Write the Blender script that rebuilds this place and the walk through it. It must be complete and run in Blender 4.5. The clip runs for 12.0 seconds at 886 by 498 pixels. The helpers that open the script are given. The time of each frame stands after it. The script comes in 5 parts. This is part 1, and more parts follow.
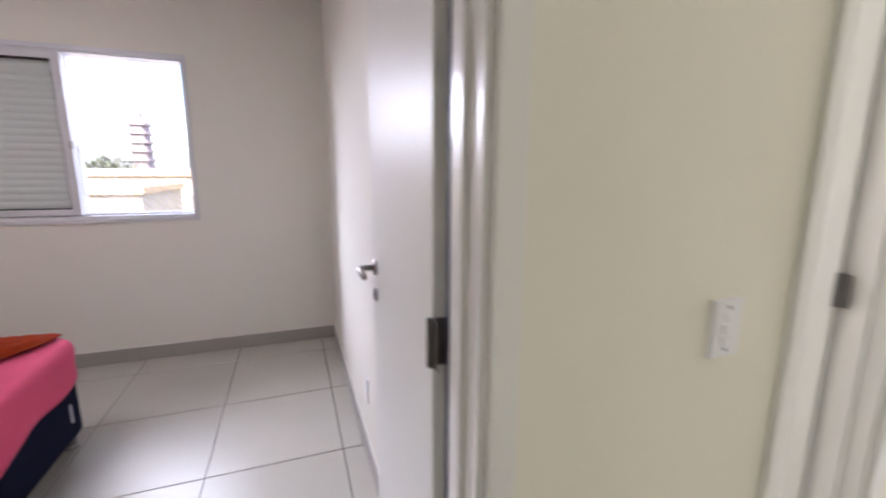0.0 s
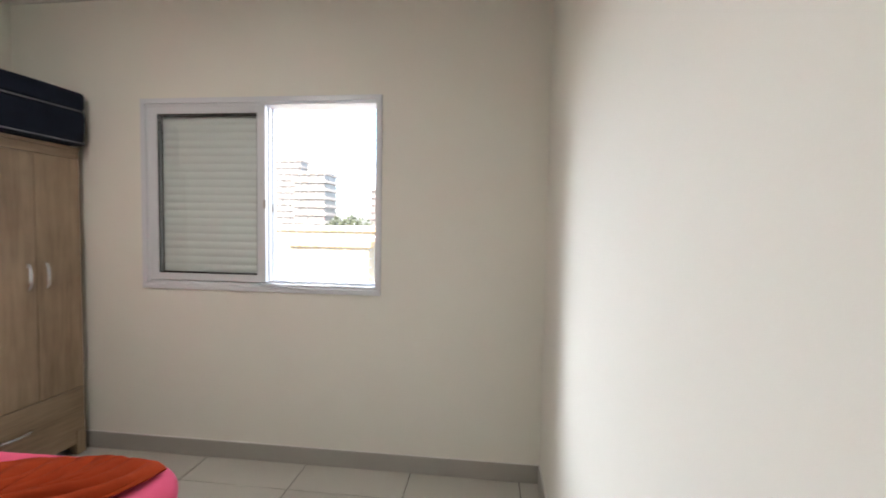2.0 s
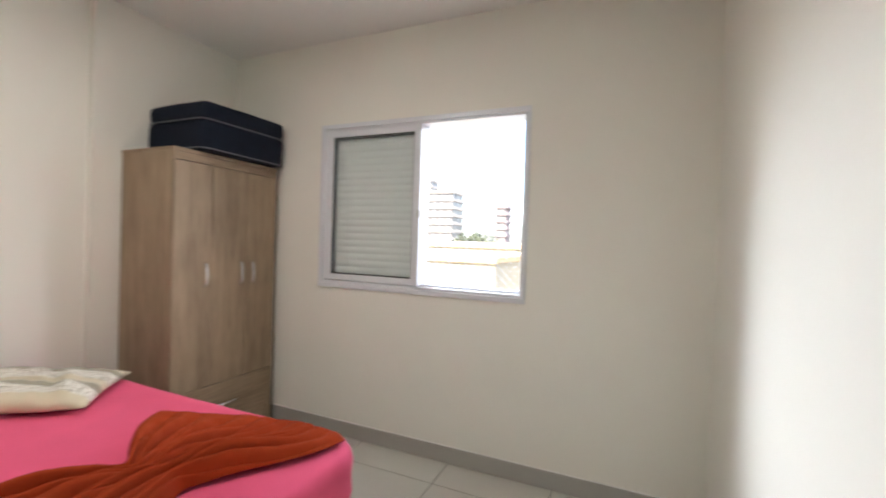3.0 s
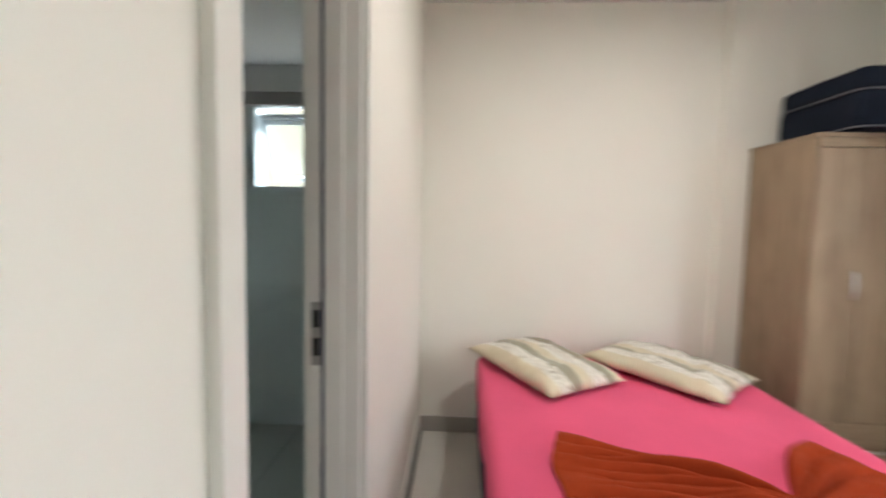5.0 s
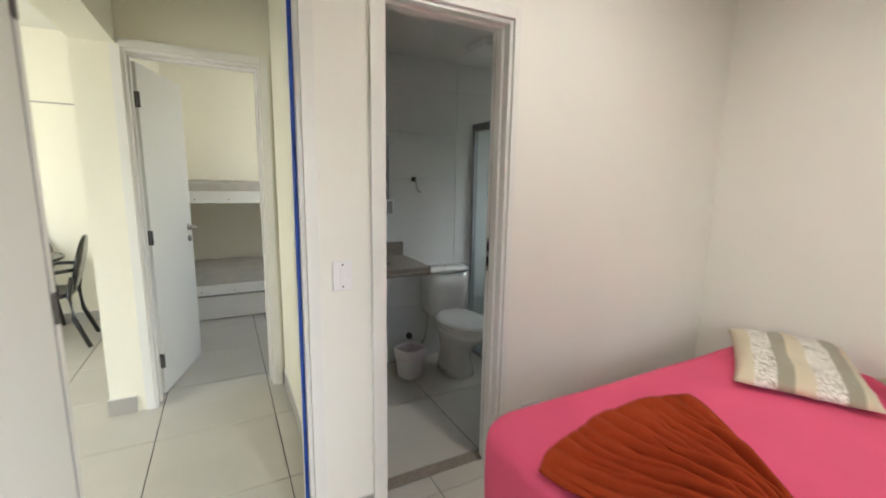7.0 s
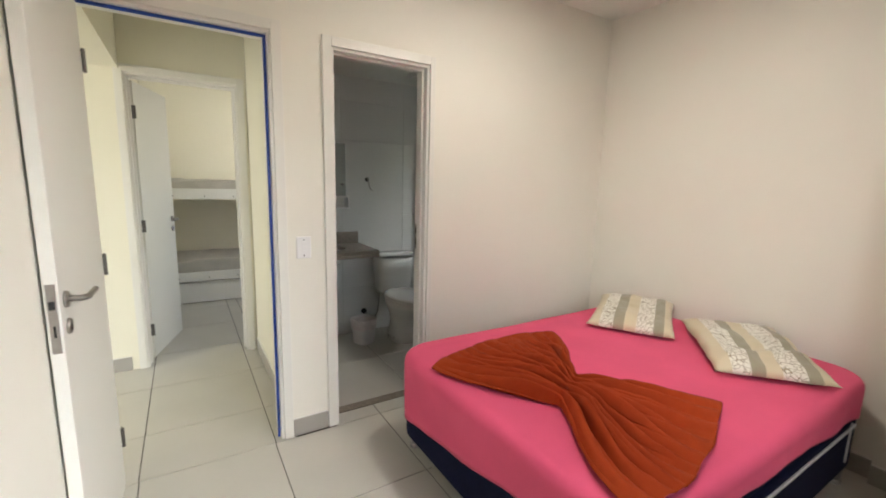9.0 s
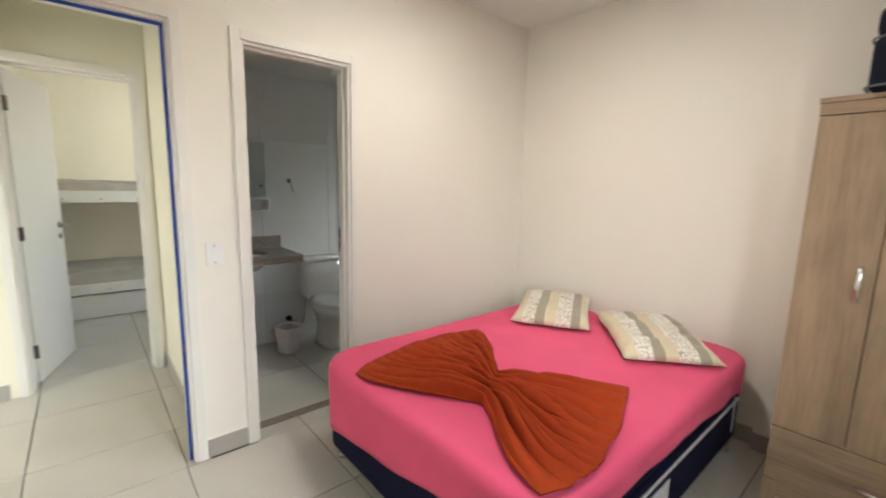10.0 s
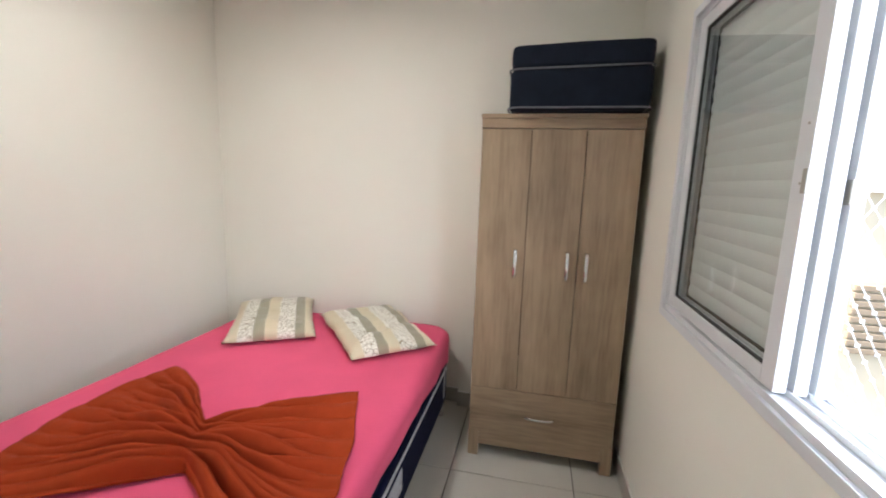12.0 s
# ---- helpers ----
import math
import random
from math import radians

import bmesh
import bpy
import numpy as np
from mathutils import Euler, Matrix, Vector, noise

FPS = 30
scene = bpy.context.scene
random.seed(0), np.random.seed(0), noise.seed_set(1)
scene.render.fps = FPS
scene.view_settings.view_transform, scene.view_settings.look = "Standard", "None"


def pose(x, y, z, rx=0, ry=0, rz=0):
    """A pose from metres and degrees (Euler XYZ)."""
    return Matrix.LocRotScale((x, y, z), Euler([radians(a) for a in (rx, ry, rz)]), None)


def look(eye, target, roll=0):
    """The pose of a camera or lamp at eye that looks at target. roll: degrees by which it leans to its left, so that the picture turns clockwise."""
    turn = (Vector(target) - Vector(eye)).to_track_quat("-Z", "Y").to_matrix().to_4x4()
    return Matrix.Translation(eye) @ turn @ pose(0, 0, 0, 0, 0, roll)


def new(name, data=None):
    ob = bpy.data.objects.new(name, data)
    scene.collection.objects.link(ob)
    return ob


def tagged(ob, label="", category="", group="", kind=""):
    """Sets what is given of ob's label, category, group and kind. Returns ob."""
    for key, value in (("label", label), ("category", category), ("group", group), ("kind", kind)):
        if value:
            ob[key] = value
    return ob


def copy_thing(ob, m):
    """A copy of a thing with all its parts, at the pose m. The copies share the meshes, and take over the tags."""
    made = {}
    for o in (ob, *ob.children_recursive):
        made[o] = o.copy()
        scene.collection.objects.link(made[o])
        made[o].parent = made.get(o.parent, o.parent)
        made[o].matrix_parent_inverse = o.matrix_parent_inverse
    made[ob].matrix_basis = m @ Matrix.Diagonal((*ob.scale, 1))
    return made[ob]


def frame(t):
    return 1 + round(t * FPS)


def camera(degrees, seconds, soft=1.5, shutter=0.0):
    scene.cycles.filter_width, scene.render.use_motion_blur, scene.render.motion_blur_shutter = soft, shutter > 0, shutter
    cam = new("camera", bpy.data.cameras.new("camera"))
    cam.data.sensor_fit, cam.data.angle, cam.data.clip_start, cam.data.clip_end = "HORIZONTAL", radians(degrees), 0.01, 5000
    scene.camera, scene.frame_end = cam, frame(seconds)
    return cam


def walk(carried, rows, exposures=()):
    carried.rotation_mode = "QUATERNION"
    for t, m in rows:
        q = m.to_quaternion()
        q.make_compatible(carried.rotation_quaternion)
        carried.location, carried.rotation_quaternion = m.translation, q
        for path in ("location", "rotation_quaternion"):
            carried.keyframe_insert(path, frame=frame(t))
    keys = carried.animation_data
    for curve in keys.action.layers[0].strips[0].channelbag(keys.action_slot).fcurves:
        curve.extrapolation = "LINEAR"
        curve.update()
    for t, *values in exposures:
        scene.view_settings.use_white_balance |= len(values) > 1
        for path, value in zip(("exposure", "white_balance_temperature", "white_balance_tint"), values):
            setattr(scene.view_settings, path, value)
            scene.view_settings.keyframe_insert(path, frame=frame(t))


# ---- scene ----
cam = camera(93.5, 12.0, soft=1.8, shutter=0.5)
PATH = [
    (0, (2.88, -0.661, 1.343), (3.553, 1.187, 0.983), 0.3),
    (0.2, (2.856, -0.564, 1.348), (3.404, 1.328, 1.005), 0.3),
    (0.5, (2.874, -0.359, 1.355), (3.243, 1.584, 1.058), 0.2),
    (1, (2.859, -0.019, 1.381), (3.005, 1.965, 1.169), 0.4),
    (1.5, (2.857, 0.285, 1.37), (2.844, 2.282, 1.247), 0.8),
    (2, (2.864, 0.466, 1.382), (2.643, 2.451, 1.285), 1.0),
    (2.5, (2.828, 0.467, 1.346), (2.361, 2.411, 1.285), 1.4),
    (2.7, (2.798, 0.447, 1.324), (2.214, 2.36, 1.282), 1.6),
    (4.5, (2.597, 0.26, 1.383), (0.711, 0.916, 1.258), 1.4),
    (5, (2.54, 0.245, 1.369), (0.546, 0.162, 1.229), 1.1),
    (5.5, (2.478, 0.4, 1.411), (0.777, -0.63, 1.199), 2.0),
    (6, (2.46, 0.721, 1.429), (1.303, -0.889, 1.166), 1.0),
    (6.2, (2.475, 0.932, 1.424), (1.451, -0.766, 1.158), 1.1),
    (6.5, (2.544, 1.156, 1.418), (1.606, -0.583, 1.107), 1.1),
    (7, (2.653, 1.544, 1.43), (1.731, -0.201, 1.105), 1.0),
    (7.2, (2.698, 1.718, 1.421), (1.767, -0.023, 1.102), 1.0),
    (8.8, (2.803, 2.231, 1.422), (1.784, 0.539, 1.103), 1.3),
    (9, (2.795, 2.249, 1.43), (1.751, 0.573, 1.113), 1.5),
    (9.5, (2.774, 2.268, 1.433), (1.629, 0.658, 1.119), 1.4),
    (10, (2.742, 2.275, 1.436), (1.448, 0.781, 1.131), 1.5),
    (10.5, (2.69, 2.298, 1.446), (1.202, 0.996, 1.139), 1.5),
    (11, (2.651, 2.339, 1.471), (0.983, 1.281, 1.156), 1.1),
    (11.5, (2.621, 2.317, 1.463), (0.785, 1.586, 1.159), 1.5),
    (12, (2.559, 2.208, 1.477), (0.627, 1.796, 1.165), 1.9),
]

walk(cam, [(t, look(eye, target, roll)) for t, eye, target, roll in PATH],
     exposures=[(0.0, 3.10, 5950, 25), (0.6, 3.20, 6200, 20), (1.5, 3.18, 6250, 12), (2.6, 3.28, 6250, 12), (4.5, 3.55, 6300, 10), (5.5, 3.6, 6150, 10), (6.0, 3.7, 6400, 10), (7.0, 3.42, 6400, 10), (9.0, 3.4, 6750, 11), (10.5, 3.72, 6500, 10), (11.0, 3.77, 6300, 10), (12.0, 3.56, 6150, 10)])

# ---- world, sun, lamps in the openings ----
world = bpy.data.worlds.new("sky")
scene.world = world
world.use_nodes = True
wn = world.node_tree.nodes
sky = wn.new("ShaderNodeTexSky")
sky.sky_type = "NISHITA"
sky.sun_disc = False
sky.sun_elevation = radians(52)
sky.sun_rotation = radians(170)
sky.air_density, sky.dust_density = 1.0, 2.5
bg = wn["Background"]
bg.inputs[1].default_value = 0.09
world.node_tree.links.new(sky.outputs[0], bg.inputs[0])

sun_data = bpy.data.lights.new("sun", "SUN")
sun_data.energy, sun_data.angle, sun_data.color = 2.5, radians(0.6), (1.0, 0.94, 0.86)
sun = new("sun", sun_data)
sun.matrix_world = look((0, -30, 40), (-4, 0, 0))


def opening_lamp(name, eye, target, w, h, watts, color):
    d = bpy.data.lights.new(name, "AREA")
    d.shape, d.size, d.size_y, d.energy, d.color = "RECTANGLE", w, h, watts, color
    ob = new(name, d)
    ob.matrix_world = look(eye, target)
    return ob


# the lit ceiling lamp above the foot of the bed
opening_lamp("ceiling_lamp_light", (1.32, 1.08, 2.622), (1.32, 1.08, 0.0), 0.20, 0.20, 1.45, (1.0, 0.965, 0.90))
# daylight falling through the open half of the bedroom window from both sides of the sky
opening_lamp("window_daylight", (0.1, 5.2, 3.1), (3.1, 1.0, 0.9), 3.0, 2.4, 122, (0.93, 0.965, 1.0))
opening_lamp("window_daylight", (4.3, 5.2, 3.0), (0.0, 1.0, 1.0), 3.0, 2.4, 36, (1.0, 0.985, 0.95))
# added fill lamp in an unseen opening, brightens the open side room door
opening_lamp("side_room_fill", (3.9, 1.66, 1.55), (3.9, 0.0, 1.2), 0.65, 1.05, 2.5, (1.0, 0.98, 0.92))
opening_lamp("bath_daylight", (-1.1, -0.25, 2.70), (0.25, -1.15, 1.45), 1.2, 0.9, 14, (0.93, 0.98, 1.0))
opening_lamp("living_daylight", (5.5, -0.16, 1.25), (4.3, -2.4, 1.0), 1.25, 2.1, 5.6, (1.0, 0.99, 0.93))
opening_lamp("bunk_daylight", (1.16, -2.5, 1.78), (2.6, -3.9, 1.9), 0.8, 0.6, 1.1, (1.0, 0.99, 0.93))


# ---- materials ----
def mat(name, color, rough=0.6, metal=0.0, vary=0.06, scale=6.0, fine=120.0, bump=0.05, tint=None, coat=0.0, sheen=0.0, per_object=0.0):
    m = bpy.data.materials.new(name)
    m.use_nodes = True
    nt = m.node_tree
    n, l = nt.nodes, nt.links
    b = n["Principled BSDF"]
    co = n.new("ShaderNodeTexCoord")
    big, small = n.new("ShaderNodeTexNoise"), n.new("ShaderNodeTexNoise")
    big.inputs["Scale"].default_value, big.inputs["Detail"].default_value = scale, 5
    small.inputs["Scale"].default_value, small.inputs["Detail"].default_value = fine, 3
    l.new(co.outputs["Object"], big.inputs["Vector"])
    l.new(co.outputs["Object"], small.inputs["Vector"])
    ramp = n.new("ShaderNodeValToRGB")
    c2 = tint or tuple(min(1, c * (1 - 2 * vary)) for c in color)
    ramp.color_ramp.elements[0].position, ramp.color_ramp.elements[1].position = 0.3, 0.7
    ramp.color_ramp.elements[0].color = (*c2, 1)
    ramp.color_ramp.elements[1].color = (*color, 1)
    l.new(big.outputs["Fac"], ramp.inputs["Fac"])
    last = ramp.outputs["Color"]
    if per_object:
        info, hsv, rng = n.new("ShaderNodeObjectInfo"), n.new("ShaderNodeHueSaturation"), n.new("ShaderNodeMapRange")
        rng.inputs["To Min"].default_value, rng.inputs["To Max"].default_value = 1 - per_object, 1 + per_object
        l.new(info.outputs["Random"], rng.inputs["Value"])
        l.new(rng.outputs["Result"], hsv.inputs["Value"])
        l.new(last, hsv.inputs["Color"])
        last = hsv.outputs["Color"]
    l.new(last, b.inputs["Base Color"])
    rr = n.new("ShaderNodeMapRange")
    rr.inputs["To Min"].default_value, rr.inputs["To Max"].default_value = max(0.02, rough - 0.02), min(1, rough + 0.02)
    l.new(big.outputs["Fac"], rr.inputs["Value"])
    l.new(rr.outputs["Result"], b.inputs["Roughness"])
    b.inputs["Metallic"].default_value = metal
    b.inputs["Coat Weight"].default_value = coat
    b.inputs["Sheen Weight"].default_value = sheen
    if bump:
        bp = n.new("ShaderNodeBump")
        bp.inputs["Strength"].default_value, bp.inputs["Distance"].default_value = bump, 0.01
        l.new(small.outputs["Fac"], bp.inputs["Height"])
        l.new(bp.outputs["Normal"], b.inputs["Normal"])
    return m


def wood(name, light, dark, along="z", rough=0.5):
    m = mat(name, light, rough, bump=0.0)
    n, l = m.node_tree.nodes, m.node_tree.links
    b = n["Principled BSDF"]
    co, mp = n.new("ShaderNodeTexCoord"), n.new("ShaderNodeMapping")
    long, across = 0.9, 9.5
    mp.inputs["Scale"].default_value = {"z": (across, across, long), "y": (across, long, across)}[along]
    info, add = n.new("ShaderNodeObjectInfo"), n.new("ShaderNodeVectorMath")
    add.operation = "ADD"
    l.new(co.outputs["Object"], mp.inputs["Vector"])
    l.new(mp.outputs["Vector"], add.inputs[0])
    grow = n.new("ShaderNodeMath")
    grow.operation = "MULTIPLY"
    grow.inputs[1].default_value = 30
    l.new(info.outputs["Random"], grow.inputs[0])
    l.new(grow.outputs[0], add.inputs[1])
    a, f = n.new("ShaderNodeTexNoise"), n.new("ShaderNodeTexNoise")
    a.inputs["Scale"].default_value, a.inputs["Detail"].default_value, a.inputs["Distortion"].default_value = 1.0, 6, 0.9
    f.inputs["Scale"].default_value, f.inputs["Detail"].default_value = 7.0, 4
    l.new(add.outputs[0], a.inputs["Vector"])
    l.new(add.outputs[0], f.inputs["Vector"])
    mix = n.new("ShaderNodeMath")
    mix.operation = "MULTIPLY_ADD"
    mix.inputs[1].default_value, mix.inputs[2].default_value = 0.45, -0.1
    l.new(f.outputs["Fac"], mix.inputs[0])
    s = n.new("ShaderNodeMath")
    l.new(mix.outputs[0], s.inputs[0])
    blot, half = n.new("ShaderNodeTexNoise"), n.new("ShaderNodeMath")
    blot.inputs["Scale"].default_value, blot.inputs["Detail"].default_value = 5.0, 3
    l.new(co.outputs["Object"], blot.inputs["Vector"])
    half.operation = "MULTIPLY_ADD"
    half.inputs[1].default_value = 0.42
    l.new(blot.outputs["Fac"], half.inputs[0])
    cut = n.new("ShaderNodeMath")
    cut.operation = "MULTIPLY_ADD"
    cut.inputs[1].default_value, cut.inputs[2].default_value = 0.8, -0.12
    l.new(a.outputs["Fac"], cut.inputs[0])
    l.new(cut.outputs[0], half.inputs[2])
    l.new(half.outputs[0], s.inputs[1])
    r = n.new("ShaderNodeValToRGB")
    r.color_ramp.elements[0].position, r.color_ramp.elements[1].position = 0.36, 0.82
    r.color_ramp.elements[0].color, r.color_ramp.elements[1].color = (*dark, 1), (*light, 1)
    l.new(s.outputs[0], r.inputs["Fac"])
    l.new(r.outputs["Color"], b.inputs["Base Color"])
    bp = n.new("ShaderNodeBump")
    bp.inputs["Strength"].default_value, bp.inputs["Distance"].default_value = 0.12, 0.004
    l.new(f.outputs["Fac"], bp.inputs["Height"])
    l.new(bp.outputs["Normal"], b.inputs["Normal"])
    return m


def glass(name, color=(1, 1, 1), rough=0.0):
    """Thin pane: lets light through and mirrors at its face by Fresnel."""
    m = bpy.data.materials.new(name)
    m.use_nodes = True
    n, l = m.node_tree.nodes, m.node_tree.links
    n.remove(n["Principled BSDF"])
    clear, gloss, mix, fres = n.new("ShaderNodeBsdfTransparent"), n.new("ShaderNodeBsdfGlossy"), n.new("ShaderNodeMixShader"), n.new("ShaderNodeLayerWeight")
    power, gain = n.new("ShaderNodeMath"), n.new("ShaderNodeMath")
    clear.inputs["Color"].default_value = (*color, 1)
    gloss.inputs["Roughness"].default_value = rough
    fres.inputs["Blend"].default_value = 0.5
    power.operation, power.inputs[1].default_value = "POWER", 4.0
    gain.operation, gain.inputs[1].default_value, gain.inputs[2].default_value = "MULTIPLY_ADD", 0.85, 0.05
    l.new(fres.outputs["Facing"], power.inputs[0])
    l.new(power.outputs[0], gain.inputs[0])
    l.new(gain.outputs[0], mix.inputs[0])
    l.new(clear.outputs[0], mix.inputs[1])
    l.new(gloss.outputs[0], mix.inputs[2])
    l.new(mix.outputs[0], n["Material Output"].inputs["Surface"])
    return m


M_WALL = mat("bedroom_paint", (0.835, 0.815, 0.735), 0.75, vary=0.02, scale=1.3, fine=260, bump=0.035)
M_HALL = mat("hall_paint", (0.83, 0.80, 0.665), 0.7, vary=0.02, scale=1.3, fine=260, bump=0.035)
M_CEIL = mat("ceiling_paint", (0.79, 0.785, 0.735), 0.85, vary=0.02, scale=1.5, fine=220, bump=0.03)
M_BATHWALL = mat("bath_tile_white", (0.74, 0.745, 0.72), 0.13, vary=0.02, scale=1.5, fine=40, bump=0.01)
M_TILE = mat("porcelain_tile", (0.56, 0.54, 0.48), 0.34, vary=0.04, scale=2.5, fine=300, bump=0.008, per_object=0.03)
M_GROUT = mat("dark_grout", (0.10, 0.09, 0.075), 0.9, vary=0.2, scale=9, fine=200, bump=0.2)
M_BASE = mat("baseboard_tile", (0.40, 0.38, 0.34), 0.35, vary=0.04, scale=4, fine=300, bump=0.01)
M_WHITE = mat("white_lacquer", (0.80, 0.78, 0.74), 0.3, vary=0.01, scale=2, fine=180, bump=0.01)
M_CASING = mat("casing_lacquer", (0.79, 0.78, 0.725), 0.4, vary=0.01, scale=2, fine=180, bump=0.01)
M_LEAF = mat("door_lacquer", (0.76, 0.755, 0.705), 0.42, vary=0.006, scale=1.6, fine=90, bump=0.012)
M_ALU = mat("white_aluminium", (0.70, 0.715, 0.74), 0.32, vary=0.01, scale=3, fine=200, bump=0.01)
M_SLAT = mat("shutter_slat", (0.72, 0.74, 0.72), 0.45, vary=0.02, scale=4, fine=200, bump=0.01)
M_BLACK = mat("black_rubber", (0.015, 0.015, 0.016), 0.6, vary=0.1, bump=0.05)
M_BLUE = mat("blue_seal", (0.012, 0.07, 0.42), 0.5, vary=0.1, scale=20, fine=200, bump=0.05)
M_SEALDARK = mat("grey_blue_seal", (0.03, 0.04, 0.09), 0.6, vary=0.1, scale=20, fine=200, bump=0.05)
M_STEEL = mat("brushed_steel", (0.42, 0.40, 0.38), 0.32, 1.0, vary=0.06, scale=30, fine=400, bump=0.03)
M_DARKSTEEL = mat("dark_hinge_steel", (0.16, 0.15, 0.14), 0.45, 0.9, vary=0.1, scale=30, fine=300, bump=0.05)
M_CHROME = mat("chrome", (0.75, 0.75, 0.76), 0.12, 1.0, vary=0.02, bump=0.0)
M_PLASTIC = mat("white_plastic", (0.82, 0.81, 0.80), 0.3, vary=0.01, bump=0.0)
M_PINK = mat("pink_cotton", (0.77, 0.106, 0.21), 0.85, vary=0.05, scale=3.5, fine=500, bump=0.06, sheen=0.04)
M_ORANGE = mat("burnt_orange_fleece", (0.365, 0.047, 0.013), 0.95, vary=0.06, scale=20, fine=380, bump=0.3)
M_NAVY = mat("navy_quilt", (0.007, 0.009, 0.034), 0.8, vary=0.15, scale=12, fine=350, bump=0.2, sheen=0.0)
M_BLACKBLUE = mat("dark_mattress_ticking", (0.011, 0.015, 0.026), 0.75, vary=0.15, scale=14, fine=320, bump=0.25, sheen=0.0)
M_PIPING = mat("grey_piping", (0.15, 0.155, 0.17), 0.7, vary=0.1, scale=60, fine=400, bump=0.1)
M_WHITECLOTH = mat("white_ticking", (0.62, 0.62, 0.64), 0.8, vary=0.12, scale=40, fine=300, bump=0.2)
M_OAK = wood("oak_laminate", (0.37, 0.268, 0.172), (0.19, 0.13, 0.078), "z")
M_OAK_Y = wood("oak_laminate_flat", (0.37, 0.268, 0.172), (0.19, 0.13, 0.078), "y")
M_GAP = mat("dark_gap", (0.05, 0.035, 0.025), 0.9, bump=0.0)
M_PORCELAIN = mat("sanitary_porcelain", (0.64, 0.63, 0.60), 0.12, vary=0.01, bump=0.0, coat=0.3)
for m_ in (M_PINK, M_ORANGE, M_NAVY, M_BLACKBLUE, M_PIPING, M_WHITECLOTH):
    m_.node_tree.nodes["Principled BSDF"].inputs["Specular IOR Level"].default_value = 0.12
M_GRANITE = mat("beige_granite", (0.36, 0.31, 0.26), 0.2, vary=0.2, scale=90, fine=300, bump=0.01)
M_MIRROR = mat("mirror_silver", (0.85, 0.87, 0.87), 0.02, 1.0, vary=0.0, bump=0.0)
M_GLASS = glass("clear_glass", (0.97, 0.99, 0.985))
M_SHOWERGLASS = glass("shower_glass", (0.90, 0.95, 0.95))
M_CHAIR = mat("black_gloss_plastic", (0.008, 0.008, 0.009), 0.15, vary=0.1, bump=0.0, coat=0.3)
M_COVER = mat("plastic_mattress_cover", (0.48, 0.46, 0.41), 0.35, vary=0.08, scale=6, fine=60, bump=0.2)
M_BUNK = mat("white_bunk_paint", (0.80, 0.80, 0.77), 0.4, vary=0.02, bump=0.02)
M_BIN = mat("bin_plastic", (0.70, 0.66, 0.64), 0.4, vary=0.03, bump=0.0)
M_CONCRETE = mat("tower_concrete", (0.43, 0.385, 0.325), 0.9, vary=0.1, scale=0.4, fine=6, bump=0.1)
M_TOWER = mat("tower_brick_red", (0.26, 0.21, 0.195), 0.9, vary=0.1, scale=0.4, fine=6, bump=0.1)
M_TOWERGLASS = mat("tower_window_glass", (0.19, 0.175, 0.155), 0.3, vary=0.1, scale=0.3, bump=0.0)
M_STUCCO = mat("cream_stucco", (0.42, 0.36, 0.25), 0.9, vary=0.06, scale=1.0, fine=30, bump=0.1)
M_YELLOW = mat("yellow_trim_paint", (0.42, 0.31, 0.17), 0.8, vary=0.08, scale=2, fine=40, bump=0.05)
M_LOUVRE = mat("beige_louvre_paint", (0.20, 0.15, 0.095), 0.7, vary=0.05, bump=0.02)
M_ROOFTILE = mat("fibre_cement_roof", (0.50, 0.48, 0.45), 0.9, vary=0.12, scale=0.8, fine=20, bump=0.2)
M_GROUND = mat("street_ground", (0.16, 0.15, 0.14), 0.95, vary=0.2, scale=0.1, fine=4, bump=0.1)
M_FOLIAGE = mat("foliage", (0.10, 0.115, 0.065), 0.8, vary=0.3, scale=1.5, fine=10, bump=0.1)
M_BARK = mat("bark", (0.12, 0.09, 0.06), 0.9, vary=0.2, bump=0.3)
M_STEELFRAME = mat("grey_anodised", (0.42, 0.43, 0.44), 0.4, 0.3, vary=0.02, bump=0.0)
M_LEAF.node_tree.nodes["Principled BSDF"].inputs["Specular IOR Level"].default_value = 0.3
M_LAMP = mat("lamp_diffuser", (0.85, 0.85, 0.83), 0.5, bump=0.0)
M_LAMP.node_tree.nodes["Principled BSDF"].inputs["Emission Color"].default_value = (1.0, 0.95, 0.87, 1)
M_LAMP.node_tree.nodes["Principled BSDF"].inputs["Emission Strength"].default_value = 3.0
M_NET = mat("grey_net_cord", (0.48, 0.48, 0.49), 0.7, vary=0.05, bump=0.0)


